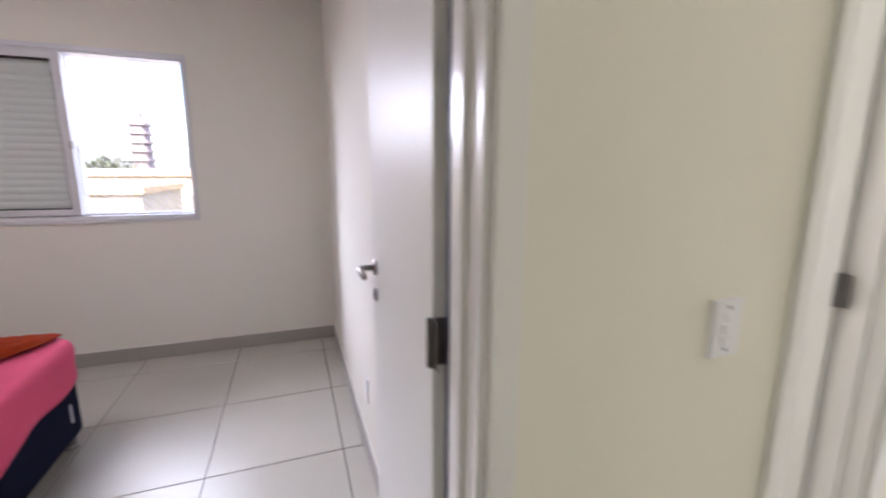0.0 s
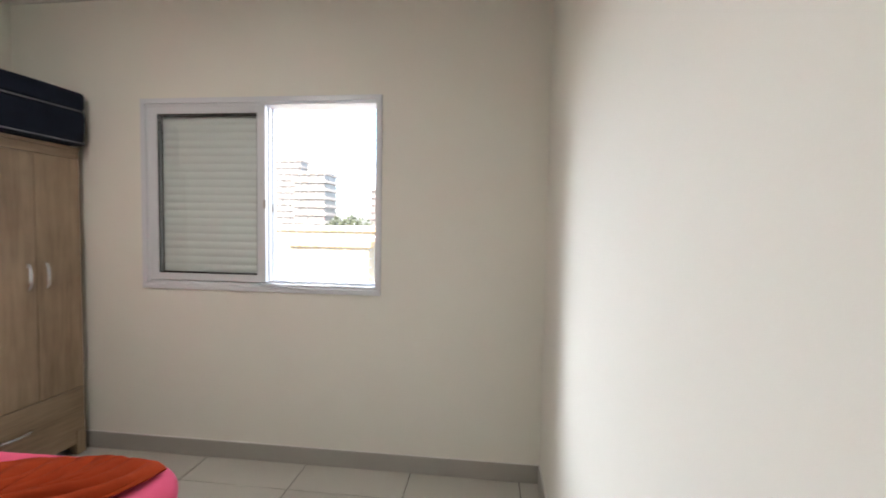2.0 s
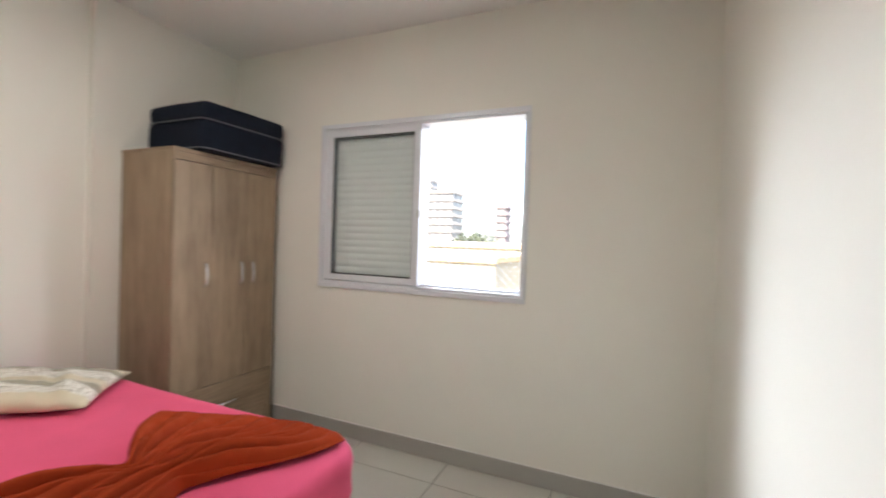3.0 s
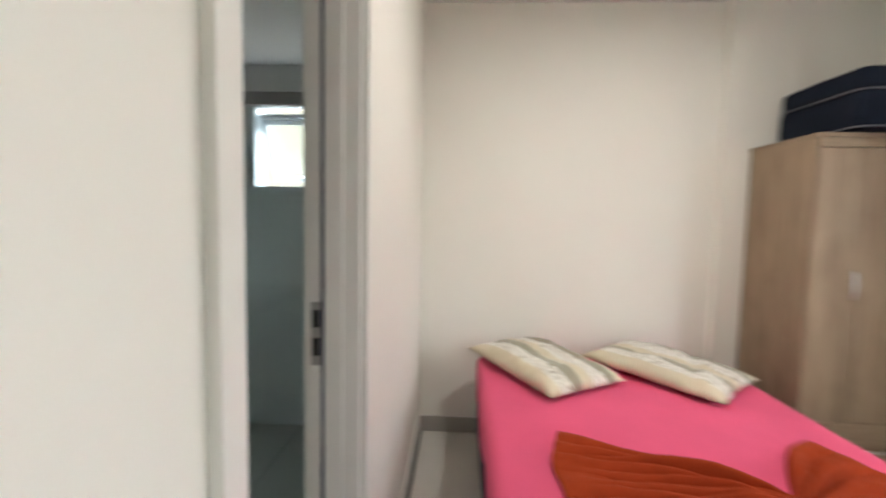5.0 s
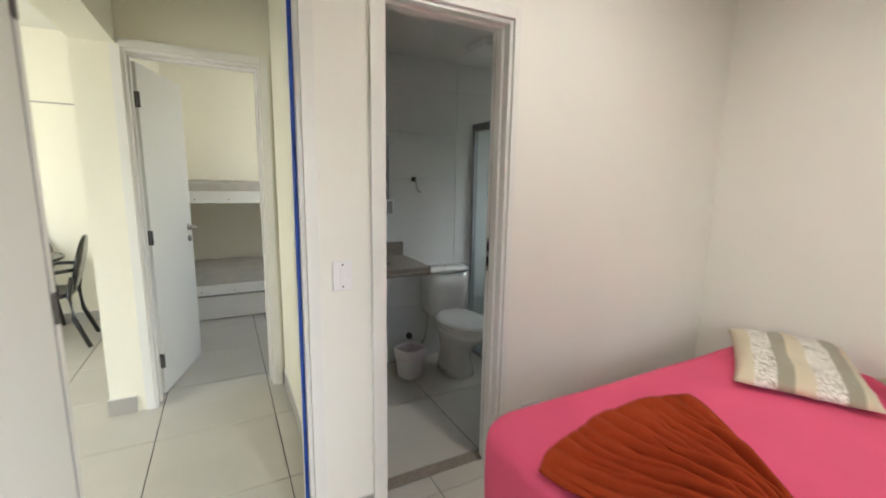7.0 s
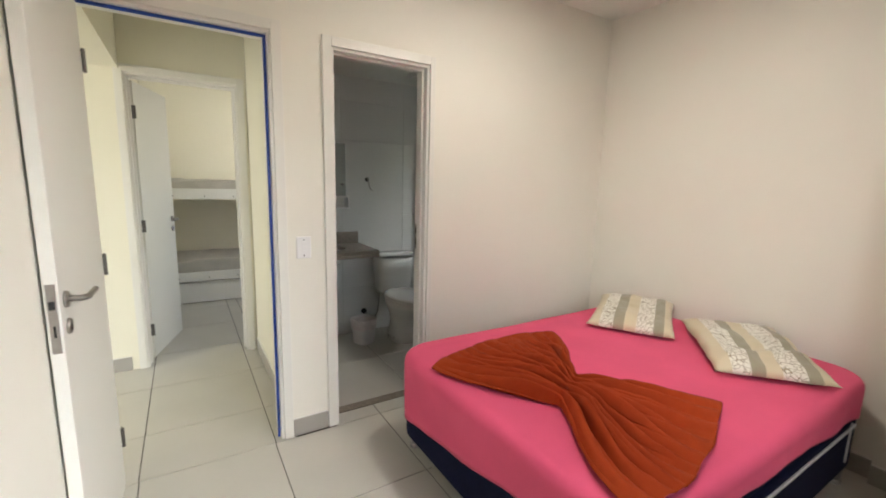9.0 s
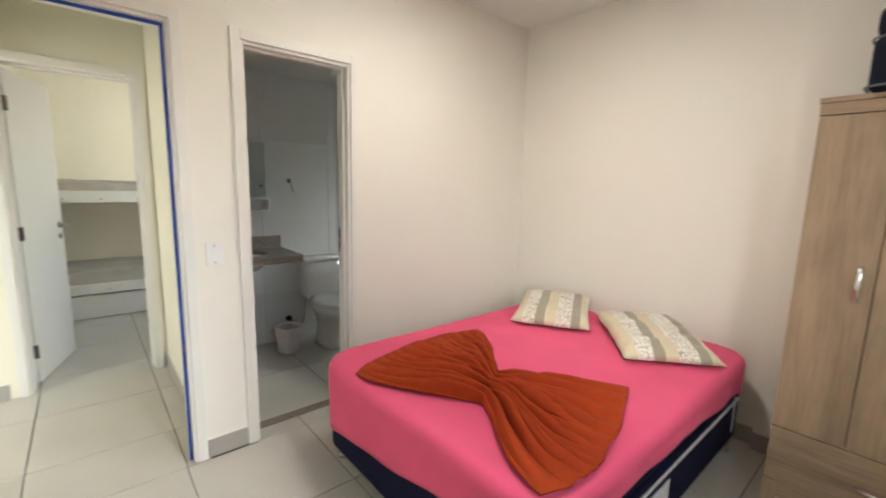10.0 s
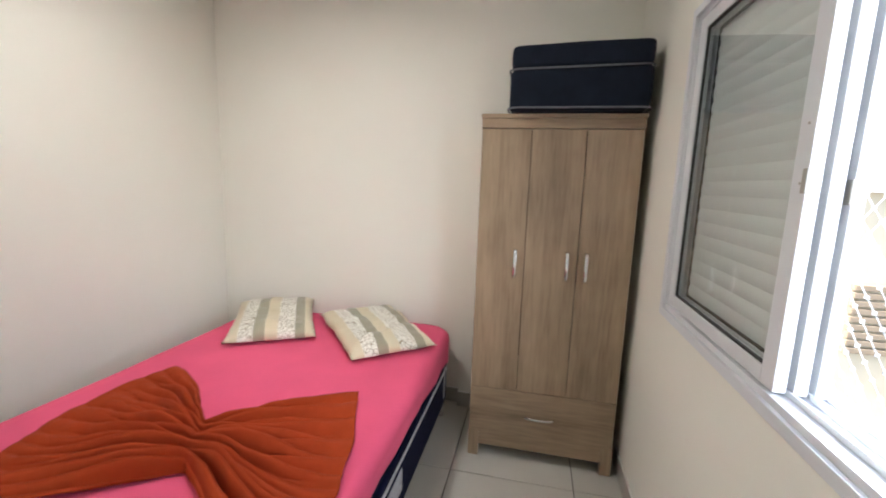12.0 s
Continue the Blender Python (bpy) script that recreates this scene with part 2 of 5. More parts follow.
def pillow_material():
    """Stripes of beige, olive grey and white with dark outlined petals across the pillow's width."""
    m = mat("pillow_stripes", (0.5, 0.42, 0.28), 0.9, bump=0.12, fine=350, sheen=0.2)
    n, l = m.node_tree.nodes, m.node_tree.links
    b = n["Principled BSDF"]
    co, sep = n.new("ShaderNodeTexCoord"), n.new("ShaderNodeSeparateXYZ")
    l.new(co.outputs["Object"], sep.inputs[0])
    rng = n.new("ShaderNodeMapRange")
    rng.inputs["From Min"].default_value, rng.inputs["From Max"].default_value = -0.24, 0.24
    l.new(sep.outputs["Y"], rng.inputs["Value"])
    beige, white, olive = (0.62, 0.54, 0.38, 1), (0.76, 0.73, 0.65, 1), (0.32, 0.29, 0.205, 1)
    stops = [(0.0, beige), (0.15, white), (0.31, olive), (0.43, beige), (0.57, white), (0.76, olive), (0.87, beige)]
    r = n.new("ShaderNodeValToRGB")
    r.color_ramp.interpolation = "CONSTANT"
    w = n.new("ShaderNodeValToRGB")
    w.color_ramp.interpolation = "CONSTANT"
    for ramp, pick in ((r, lambda c: c), (w, lambda c: (1, 1, 1, 1) if c is white else (0, 0, 0, 1))):
        els = ramp.color_ramp.elements
        els[0].position, els[0].color = stops[0][0], pick(stops[0][1])
        els[1].position, els[1].color = stops[1][0], pick(stops[1][1])
        for p, c in stops[2:]:
            e = els.new(p)
            e.color = pick(c)
        l.new(rng.outputs["Result"], ramp.inputs["Fac"])
    v = n.new("ShaderNodeTexVoronoi")
    v.feature = "DISTANCE_TO_EDGE"
    v.inputs["Scale"].default_value = 44
    l.new(co.outputs["Object"], v.inputs["Vector"])
    line = n.new("ShaderNodeMath")
    line.operation = "LESS_THAN"
    line.inputs[1].default_value = 0.05
    l.new(v.outputs["Distance"], line.inputs[0])
    spot = n.new("ShaderNodeTexNoise")
    spot.inputs["Scale"].default_value = 9
    l.new(co.outputs["Object"], spot.inputs["Vector"])
    gate = n.new("ShaderNodeMath")
    gate.operation = "GREATER_THAN"
    gate.inputs[1].default_value = 0.42
    l.new(spot.outputs["Fac"], gate.inputs[0])
    both, three = n.new("ShaderNodeMath"), n.new("ShaderNodeMath")
    both.operation = three.operation = "MULTIPLY"
    l.new(line.outputs[0], both.inputs[0])
    l.new(w.outputs["Color"], both.inputs[1])
    l.new(both.outputs[0], three.inputs[0])
    l.new(gate.outputs[0], three.inputs[1])
    mix = n.new("ShaderNodeMixRGB")
    mix.inputs[2].default_value = (0.33, 0.28, 0.20, 1)
    l.new(three.outputs[0], mix.inputs[0])
    l.new(r.outputs["Color"], mix.inputs[1])
    l.new(mix.outputs[0], b.inputs["Base Color"])
    return m


M_PILLOW = pillow_material()


# ---- mesh helpers ----
def finish(bm, name, material, smooth=False):
    me = bpy.data.meshes.new(name)
    bmesh.ops.recalc_face_normals(bm, faces=bm.faces)
    bm.to_mesh(me)
    bm.free()
    me.materials.append(material)
    if smooth:
        me.polygons.foreach_set("use_smooth", [True] * len(me.polygons))
    return me


def part(name, bm, material, parent=None, label="", smooth=False):
    ob = new(name, finish(bm, name, material, smooth))
    ob.parent = parent
    return tagged(ob, label) if label else ob


def thing(name, label, category, at=(0, 0, 0), rz=0.0, group="", kind=""):
    ob = new(name)
    ob.empty_display_size = 0.1
    ob.matrix_world = pose(*at, 0, 0, rz)
    return tagged(ob, label, category, group, kind)


def structure(name, bm, material, label, category, smooth=False):
    return tagged(part(name, bm, material, None, "", smooth), label, category, "", "structure")


def bx(bm, x0, x1, y0, y1, z0, z1, bevel=0.0, seg=2):
    m = Matrix.Translation(((x0 + x1) / 2, (y0 + y1) / 2, (z0 + z1) / 2)) @ Matrix.Diagonal((abs(x1 - x0), abs(y1 - y0), abs(z1 - z0), 1))
    v = bmesh.ops.create_cube(bm, size=1, matrix=m)["verts"]
    if bevel:
        edges = list({e for q in v for e in q.link_edges})
        bmesh.ops.bevel(bm, geom=edges, offset=bevel, segments=seg, profile=0.7, affect="EDGES")
    return bm


def box(*a, **k):
    return bx(bmesh.new(), *a, **k)


def cyl(bm, a, b, r0, r1=None, seg=16):
    a, b = Vector(a), Vector(b)
    m = Matrix.Translation((a + b) / 2) @ (b - a).to_track_quat("Z", "Y").to_matrix().to_4x4()
    bmesh.ops.create_cone(bm, cap_ends=True, segments=seg, radius1=r0, radius2=r0 if r1 is None else r1, depth=(b - a).length, matrix=m)
    return bm


def tube(bm, pts, r, seg=10, closed=False):
    pts = [Vector(p) for p in pts]
    n = len(pts)
    rings = []
    for i, p in enumerate(pts):
        d = (pts[(i + 1) % n] - pts[i - 1]) if closed or 0 < i < n - 1 else (pts[min(i + 1, n - 1)] - pts[max(i - 1, 0)])
        q = d.to_track_quat("Z", "Y")
        rings.append([bm.verts.new(p + q @ Vector((r * math.cos(2 * math.pi * k / seg), r * math.sin(2 * math.pi * k / seg), 0))) for k in range(seg)])
    pairs = list(zip(rings, rings[1:])) + ([(rings[-1], rings[0])] if closed else [])
    for s, e in pairs:
        for k in range(seg):
            bm.faces.new((s[k], s[(k + 1) % seg], e[(k + 1) % seg], e[k]))
    if not closed:
        bm.faces.new(rings[0][::-1])
        bm.faces.new(rings[-1])
    return bm


def loft(bm, rings, cap=True):
    made = [[bm.verts.new(p) for p in ring] for ring in rings]
    k = len(made[0])
    for s, e in zip(made, made[1:]):
        for i in range(k):
            bm.faces.new((s[i], s[(i + 1) % k], e[(i + 1) % k], e[i]))
    if cap:
        bm.faces.new(made[0][::-1])
        bm.faces.new(made[-1])
    return bm


def oval(cx, cy, z, a, b, seg=28, power=2.0, front=0.0):
    out = []
    for i in range(seg):
        t = 2 * math.pi * i / seg
        c, s = math.cos(t), math.sin(t)
        x = math.copysign(abs(c) ** (2 / power), c) * a
        y = math.copysign(abs(s) ** (2 / power), s) * b
        out.append((cx + x, cy + y + (front * max(0, s) ** 2), z))
    return out


def wall_run(bm, axis, u0, u1, w0, w1, z0, z1, holes):
    """A wall along axis from u0 to u1, w0 to w1 thick, with holes (u0, u1, z0, z1) through it."""
    def put(a, b, c, d):
        if b - a > 1e-4 and d - c > 1e-4:
            bx(bm, *((a, b, w0, w1) if axis == "x" else (w0, w1, a, b)), c, d)
    at = u0
    for a, b, c, d in sorted(holes):
        put(at, a, z0, z1)
        put(a, b, z0, c)
        put(a, b, d, z1)
        at = b
    put(at, u1, z0, z1)
    return bm

# ---- structure: bedroom 3.245 x 2.735 m, hall, bathroom, bunk room, living room ----
H = 2.68
XW, XE, YN = -0.08, 3.165, 2.730
BATH = (1.515, 2.108, 0.0, 2.105)
ENTRY = (2.395, 3.148, 0.0, 2.125)
BUNKDOOR = (2.40, 3.10, 0.0, 2.115)
SIDEDOOR = (3.875, 4.265, 0.0, 2.115)

bm = wall_run(bmesh.new(), "x", XW, XE, -0.06, 0, 0, H, [BATH, ENTRY])
structure("wall_south", bm, M_WALL, "cream painted bedroom wall with two door openings", "wall")
bm = wall_run(bmesh.new(), "x", 2.27, 6.35, -0.13, -0.06, 0, H, [ENTRY, SIDEDOOR, (4.85, 6.15, 0.0, 2.35)])
structure("wall_hall_north", bm, M_HALL, "pale yellow hall wall with door and balcony openings", "wall")
bm = wall_run(bmesh.new(), "x", XW, 2.27, -0.13, -0.06, 0, H, [BATH])
structure("wall_bath_north", bm, M_BATHWALL, "white tiled bathroom wall with the door opening", "wall")
bm = wall_run(bmesh.new(), "y", -0.06, YN + 0.15, XW - 0.15, XW, 0, H, [])
structure("wall_west", bm, M_WALL, "cream painted wall behind the bed head", "wall")
bm = wall_run(bmesh.new(), "y", -1.55, -0.06, XW - 0.15, XW, 0, H, [(-1.09, -0.49, 1.53, 2.10)])
structure("wall_bath_west", bm, M_BATHWALL, "white tiled shower wall with a small window", "wall")
bm = wall_run(bmesh.new(), "x", XW, XE, YN, YN + 0.15, 0, H, [(0.835, 2.25, 1.02, 2.10)])
structure("wall_north", bm, M_WALL, "cream painted wall around the sliding window", "wall")
bm = wall_run(bmesh.new(), "y", -0.06, YN + 0.15, XE, XE + 0.13, 0, H, [])
structure("wall_east", bm, M_WALL, "cream painted plain bedroom wall behind the open door", "wall")
structure("wall_pilaster", box(XW, XW + 0.05, 1.79, YN, 0, H), M_WALL, "cream painted shallow pilaster behind the wardrobe", "wall")
structure("wall_hall_west", box(2.20, 2.335, -1.40, -0.13, 0, H), M_HALL, "pale yellow wall closing the hall end", "wall")
bm = wall_run(bmesh.new(), "x", XW, 2.335, -1.55, -1.40, 0, H, [])
structure("wall_bath_south", bm, M_BATHWALL, "white tiled bathroom wall behind toilet and basin", "wall")
bm = wall_run(bmesh.new(), "x", 2.335, 3.32, -1.56, -1.41, 0, H, [BUNKDOOR])
structure("wall_hall_south", bm, M_HALL, "pale yellow hall wall around the bunk room door", "wall")
structure("wall_bunk_east", box(3.17, 3.32, -3.55, -1.56, 0, H), M_HALL, "pale yellow wall between bunk room and living room", "wall")
bm = wall_run(bmesh.new(), "y", -4.15, -1.56, 1.05, 1.20, 0, H, [(-3.0, -2.0, 1.0, 2.1)])
structure("wall_bunk_west", bm, M_HALL, "pale yellow bunk room wall with a window opening", "wall")
structure("wall_bunk_south", box(1.05, 3.32, -4.15, -4.0, 0, H), M_HALL, "pale yellow wall behind the bunk bed", "wall")
structure("wall_bunk_corner", box(3.17, 3.32, -4.0, -3.55, 0, H), M_HALL, "pale yellow bunk room wall", "wall")
structure("wall_living_south", box(3.32, 6.35, -3.70, -3.55, 0, H), M_HALL, "pale yellow living room wall behind the dining chairs", "wall")
bm = wall_run(bmesh.new(), "y", -3.55, -0.13, 6.20, 6.35, 0, H, [])
structure("wall_living_east", bm, M_HALL, "pale yellow plain living room wall", "wall")
structure("beam", box(3.115, 3.31, -1.41, -0.13, 2.125, H), M_HALL, "pale yellow painted beam over the hall opening", "beam")
# unseen opening in the far wall, cut only to hold the fill lamp
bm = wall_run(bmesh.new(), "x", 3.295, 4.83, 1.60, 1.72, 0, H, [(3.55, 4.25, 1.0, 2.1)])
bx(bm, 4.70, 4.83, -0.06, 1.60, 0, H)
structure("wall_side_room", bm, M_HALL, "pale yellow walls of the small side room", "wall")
structure("ceiling", box(XW - 0.15, XE + 0.13, -0.06, YN + 0.15, H, H + 0.12), M_CEIL, "white painted plaster bedroom ceiling", "ceiling")
structure("ceiling_hall", box(1.05, 6.35, -4.15, -0.06, H + 0.002, H + 0.12), M_CEIL, "white painted plaster hall ceiling", "ceiling")
structure("ceiling_side_room", box(XE + 0.13, 4.83, -0.06, 1.72, H, H + 0.12), M_CEIL, "white painted plaster ceiling of the side room", "ceiling")
structure("ceiling_bath", box(XW, 2.20, -1.40, -0.13, 2.31, 2.43), M_CEIL, "lowered white plaster bathroom ceiling", "ceiling")
structure("ceiling_bath_top", box(XW - 0.15, 1.05, -1.55, -0.06, H, H + 0.12), M_CEIL, "concrete slab above the bathroom", "ceiling")

# raised joint line on the living room wall
structure("wall_trim", box(3.32, 6.2, -3.55, -3.543, 2.048, 2.062), M_BASE, "thin grey joint strip along the living room wall", "trim")


def baseboard(runs):
    for axis, u0, u1, w, d in runs:
        if axis == "x":
            bm = box(u0, u1, min(w, w + d), max(w, w + d), 0, 0.1, bevel=0.002, seg=1)
        else:
            bm = box(min(w, w + d), max(w, w + d), u0, u1, 0, 0.1, bevel=0.002, seg=1)
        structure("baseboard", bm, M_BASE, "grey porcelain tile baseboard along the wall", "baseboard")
        e = d * 0.75
        if axis == "x":
            bm = box(u0, u1, min(w, w + e), max(w, w + e), 0.1002, 0.1045, bevel=0.001, seg=1)
        else:
            bm = box(min(w, w + e), max(w, w + e), u0, u1, 0.1002, 0.1045, bevel=0.001, seg=1)
        structure("trim", bm, M_WHITE, "white caulk line on top of the baseboard", "trim")


B = 0.011
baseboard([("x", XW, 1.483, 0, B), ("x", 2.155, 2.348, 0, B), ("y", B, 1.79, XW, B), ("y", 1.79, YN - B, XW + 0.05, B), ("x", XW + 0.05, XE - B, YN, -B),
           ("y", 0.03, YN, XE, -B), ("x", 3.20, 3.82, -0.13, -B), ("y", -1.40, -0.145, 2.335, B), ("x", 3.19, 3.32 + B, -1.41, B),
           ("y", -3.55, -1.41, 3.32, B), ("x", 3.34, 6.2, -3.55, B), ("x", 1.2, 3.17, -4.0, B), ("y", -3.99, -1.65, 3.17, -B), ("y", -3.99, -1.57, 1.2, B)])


# ---- door frames ----
def door_frame(name, x0, x1, top, y_rebate, y_far, y_near_face, y_far_face, label, seal, strike=None, slim=0.045):
    """Lining of the opening x0..x1; the leaf closes at y_rebate, the stop runs from there to y_far."""
    f = thing(name, label, "door frame", ((x0 + x1) / 2, (y_near_face + y_far_face) / 2, 0), kind="structure")
    inv = Matrix.Translation(-f.matrix_world.translation)

    def put(n, bm, m, lab=""):
        bm.transform(inv)
        return part(n, bm, m, f, lab)
    lo, hi = min(y_near_face, y_far_face), max(y_near_face, y_far_face)
    t = 0.018
    put("jamb", box(x0, x0 + t, lo, hi, 0, top, 0.001, 1), M_WHITE)
    put("jamb", box(x1 - t, x1, lo, hi, 0, top, 0.001, 1), M_WHITE)
    put("head", box(x0 + t, x1 - t, lo, hi, top - t, top, 0.001, 1), M_WHITE)
    a, b = min(y_rebate, y_far), max(y_rebate, y_far)
    s = 0.012
    put("door_stop", box(x0 + t, x0 + t + s, a, b, 0, top - t, 0.002), M_WHITE)
    put("door_stop", box(x1 - t - s, x1 - t, a, b, 0, top - t, 0.002), M_WHITE)
    put("door_stop", box(x0 + t + s, x1 - t - s, a, b, top - t - s, top - t, 0.002), M_WHITE)
    d = 0.011 if y_rebate > y_far else -0.011
    ya, yb = min(y_rebate, y_rebate + d), max(y_rebate, y_rebate + d)
    if seal:
        e = 0.014 if seal is M_BLUE else 0.006
        put("seal", box(x0 + t, x0 + t + e, ya, yb, 0, top - t, 0.003), seal, "narrow rubber door seal")
        put("seal", box(x1 - t - e, x1 - t, ya, yb, 0, top - t, 0.003), M_SEALDARK, "narrow rubber door seal")
        put("seal", box(x0 + t + e, x1 - t - e, ya, yb, top - t - e, top - t, 0.003), seal, "narrow rubber door seal")
    for face, out in ((lo, -1), (hi, 1)):
        c0, c1 = sorted((face, face + out * 0.016))
        w = 0.045
        put("casing", box(x0 - slim, x0 + 0.003, c0, c1, 0, top + w, 0.003), M_CASING)
        put("casing", box(x1 - 0.003, x1 + w, c0, c1, 0, top + w, 0.003), M_CASING)
        put("casing", box(x0 + 0.003, x1 - 0.003, c0, c1, top - 0.003, top + w, 0.003), M_CASING)
    if strike:
        sx, sy, sz = strike
        g = put("strike_plate", box(sx, sx + 0.003, sy - 0.013, sy + 0.013, sz - 0.085, sz + 0.075, 0.001, 1), M_STEEL, "brushed steel strike plate")
        for z0, z1 in ((sz + 0.012, sz + 0.055), (sz - 0.06, sz - 0.015)):
            bm = box(sx + 0.003, sx + 0.0045, sy - 0.009, sy + 0.009, z0, z1)
            bm.transform(inv)
            part("latch_hole", bm, M_BLACK, g)
    return f


door_frame("door_frame_1", *ENTRY[:2], 2.125, -0.040, -0.085, 0.0, -0.13, "white lacquered door frame with blue rubber seal", M_BLUE)
door_frame("door_frame_2", *BATH[:2], 2.105, -0.085, -0.040, 0.0, -0.13, "white lacquered bathroom door frame with steel strike plate", M_SEALDARK, (1.533, -0.108, 1.085), 0.030)
door_frame("door_frame_3", *BUNKDOOR[:2], 2.115, -1.520, -1.475, -1.41, -1.56, "white lacquered frame of the bunk room door", None)
door_frame("door_frame_4", *SIDEDOOR[:2], 2.115, -0.040, -0.085, 0.0, -0.13, "white lacquered frame of the side room door", None)


# ---- door leaves ----
def lever(parent, x, z, out, toward, reach=0.053):
    """Lever handle with round rosette and key rosette; out: side of the leaf (y), toward: way the lever points (x)."""
    y = 0.0175 * out
    h = part("door_handle", tube(cyl(bmesh.new(), (x, y, z), (x, y + 0.009 * out, z), 0.026, 0.024, 28),
             [(x, y, z), (x, y + (reach - 0.013) * out, z), (x + 0.006 * toward, y + (reach - 0.004) * out, z), (x + 0.016 * toward, y + reach * out, z), (x + 0.115 * toward, y + reach * out, z)], 0.0095, 14),
             M_STEEL, parent, "brushed steel lever handle on a round rosette", True)
    k = part("key_rosette", cyl(bmesh.new(), (x, y, z - 0.085), (x, y + 0.008 * out, z - 0.085), 0.025, 0.023, 28), M_STEEL, parent, "round brushed steel key rosette", True)
    bm = cyl(bmesh.new(), (x, y + 0.008 * out, z - 0.082), (x, y + 0.0095 * out, z - 0.082), 0.005, None, 12)
    bx(bm, x - 0.003, x + 0.003, min(y + 0.008 * out, y + 0.0095 * out), max(y + 0.008 * out, y + 0.0095 * out), z - 0.098, z - 0.082)
    part("keyhole", bm, M_BLACK, k)
    return h


def door_leaf(name, hinge, width, rz, label, height=2.085, back=0.053, inset=0.06):
    """Leaf from its hinge along local x, 35 mm thick."""
    ob = structure(name, box(0.004, width, -0.0175, 0.0175, 0.008, height, 0.0015, 1), M_LEAF, label, "door")
    ob.matrix_world = pose(hinge[0], hinge[1], 0, 0, 0, rz)
    lever(ob, width - inset, 1.05, 1, -1)
    lever(ob, width - inset, 1.05, -1, -1, back)
    p = part("lock_plate", box(width, width + 0.0025, -0.011, 0.011, 0.90, 1.11, 0.001, 1), M_STEEL, ob, "rounded steel lock plate")
    part("latch", box(width + 0.0025, width + 0.009, -0.007, 0.007, 1.035, 1.06, 0.002), M_BLACK, p)
    part("keyhole", box(width + 0.0025, width + 0.0035, -0.003, 0.003, 0.95, 0.985), M_BLACK, p)
    return ob


def hinges(leaf, side, zs=(0.235, 1.045, 1.87)):
    for z in zs:
        y = 0.0175 * side
        bm = cyl(bmesh.new(), (-0.002, y + 0.006 * side, z - 0.045), (-0.002, y + 0.006 * side, z + 0.045), 0.007, None, 14)
        bx(bm, 0.0, 0.003, min(-y, y), max(-y, y), z - 0.045, z + 0.045)
        bx(bm, -0.028, -0.002, min(y, y + 0.003 * side), max(y, y + 0.003 * side), z - 0.045, z + 0.045, 0.001, 1)
        part("hinge", bm, M_DARKSTEEL, leaf, "dark steel butt hinge")


d1 = door_leaf("door_1", (3.122, 0.004), 0.664, 88.6, "white lacquered bedroom door standing open against the wall", back=0.026, inset=0.058)
hinges(d1, 1)
d2 = door_leaf("door_2", (2.09, -0.132), 0.54, -88, "white lacquered bathroom door opened into the bathroom")
hinges(d2, 1)
d3 = door_leaf("door_3", (3.077, -1.575), 0.645, 253.5, "white lacquered bunk room door standing open")
hinges(d3, -1)
d4 = door_leaf("door_4", (4.237, -0.018), 0.35, 95, "white lacquered side room door opened inwards")
hinges(d4, 1)


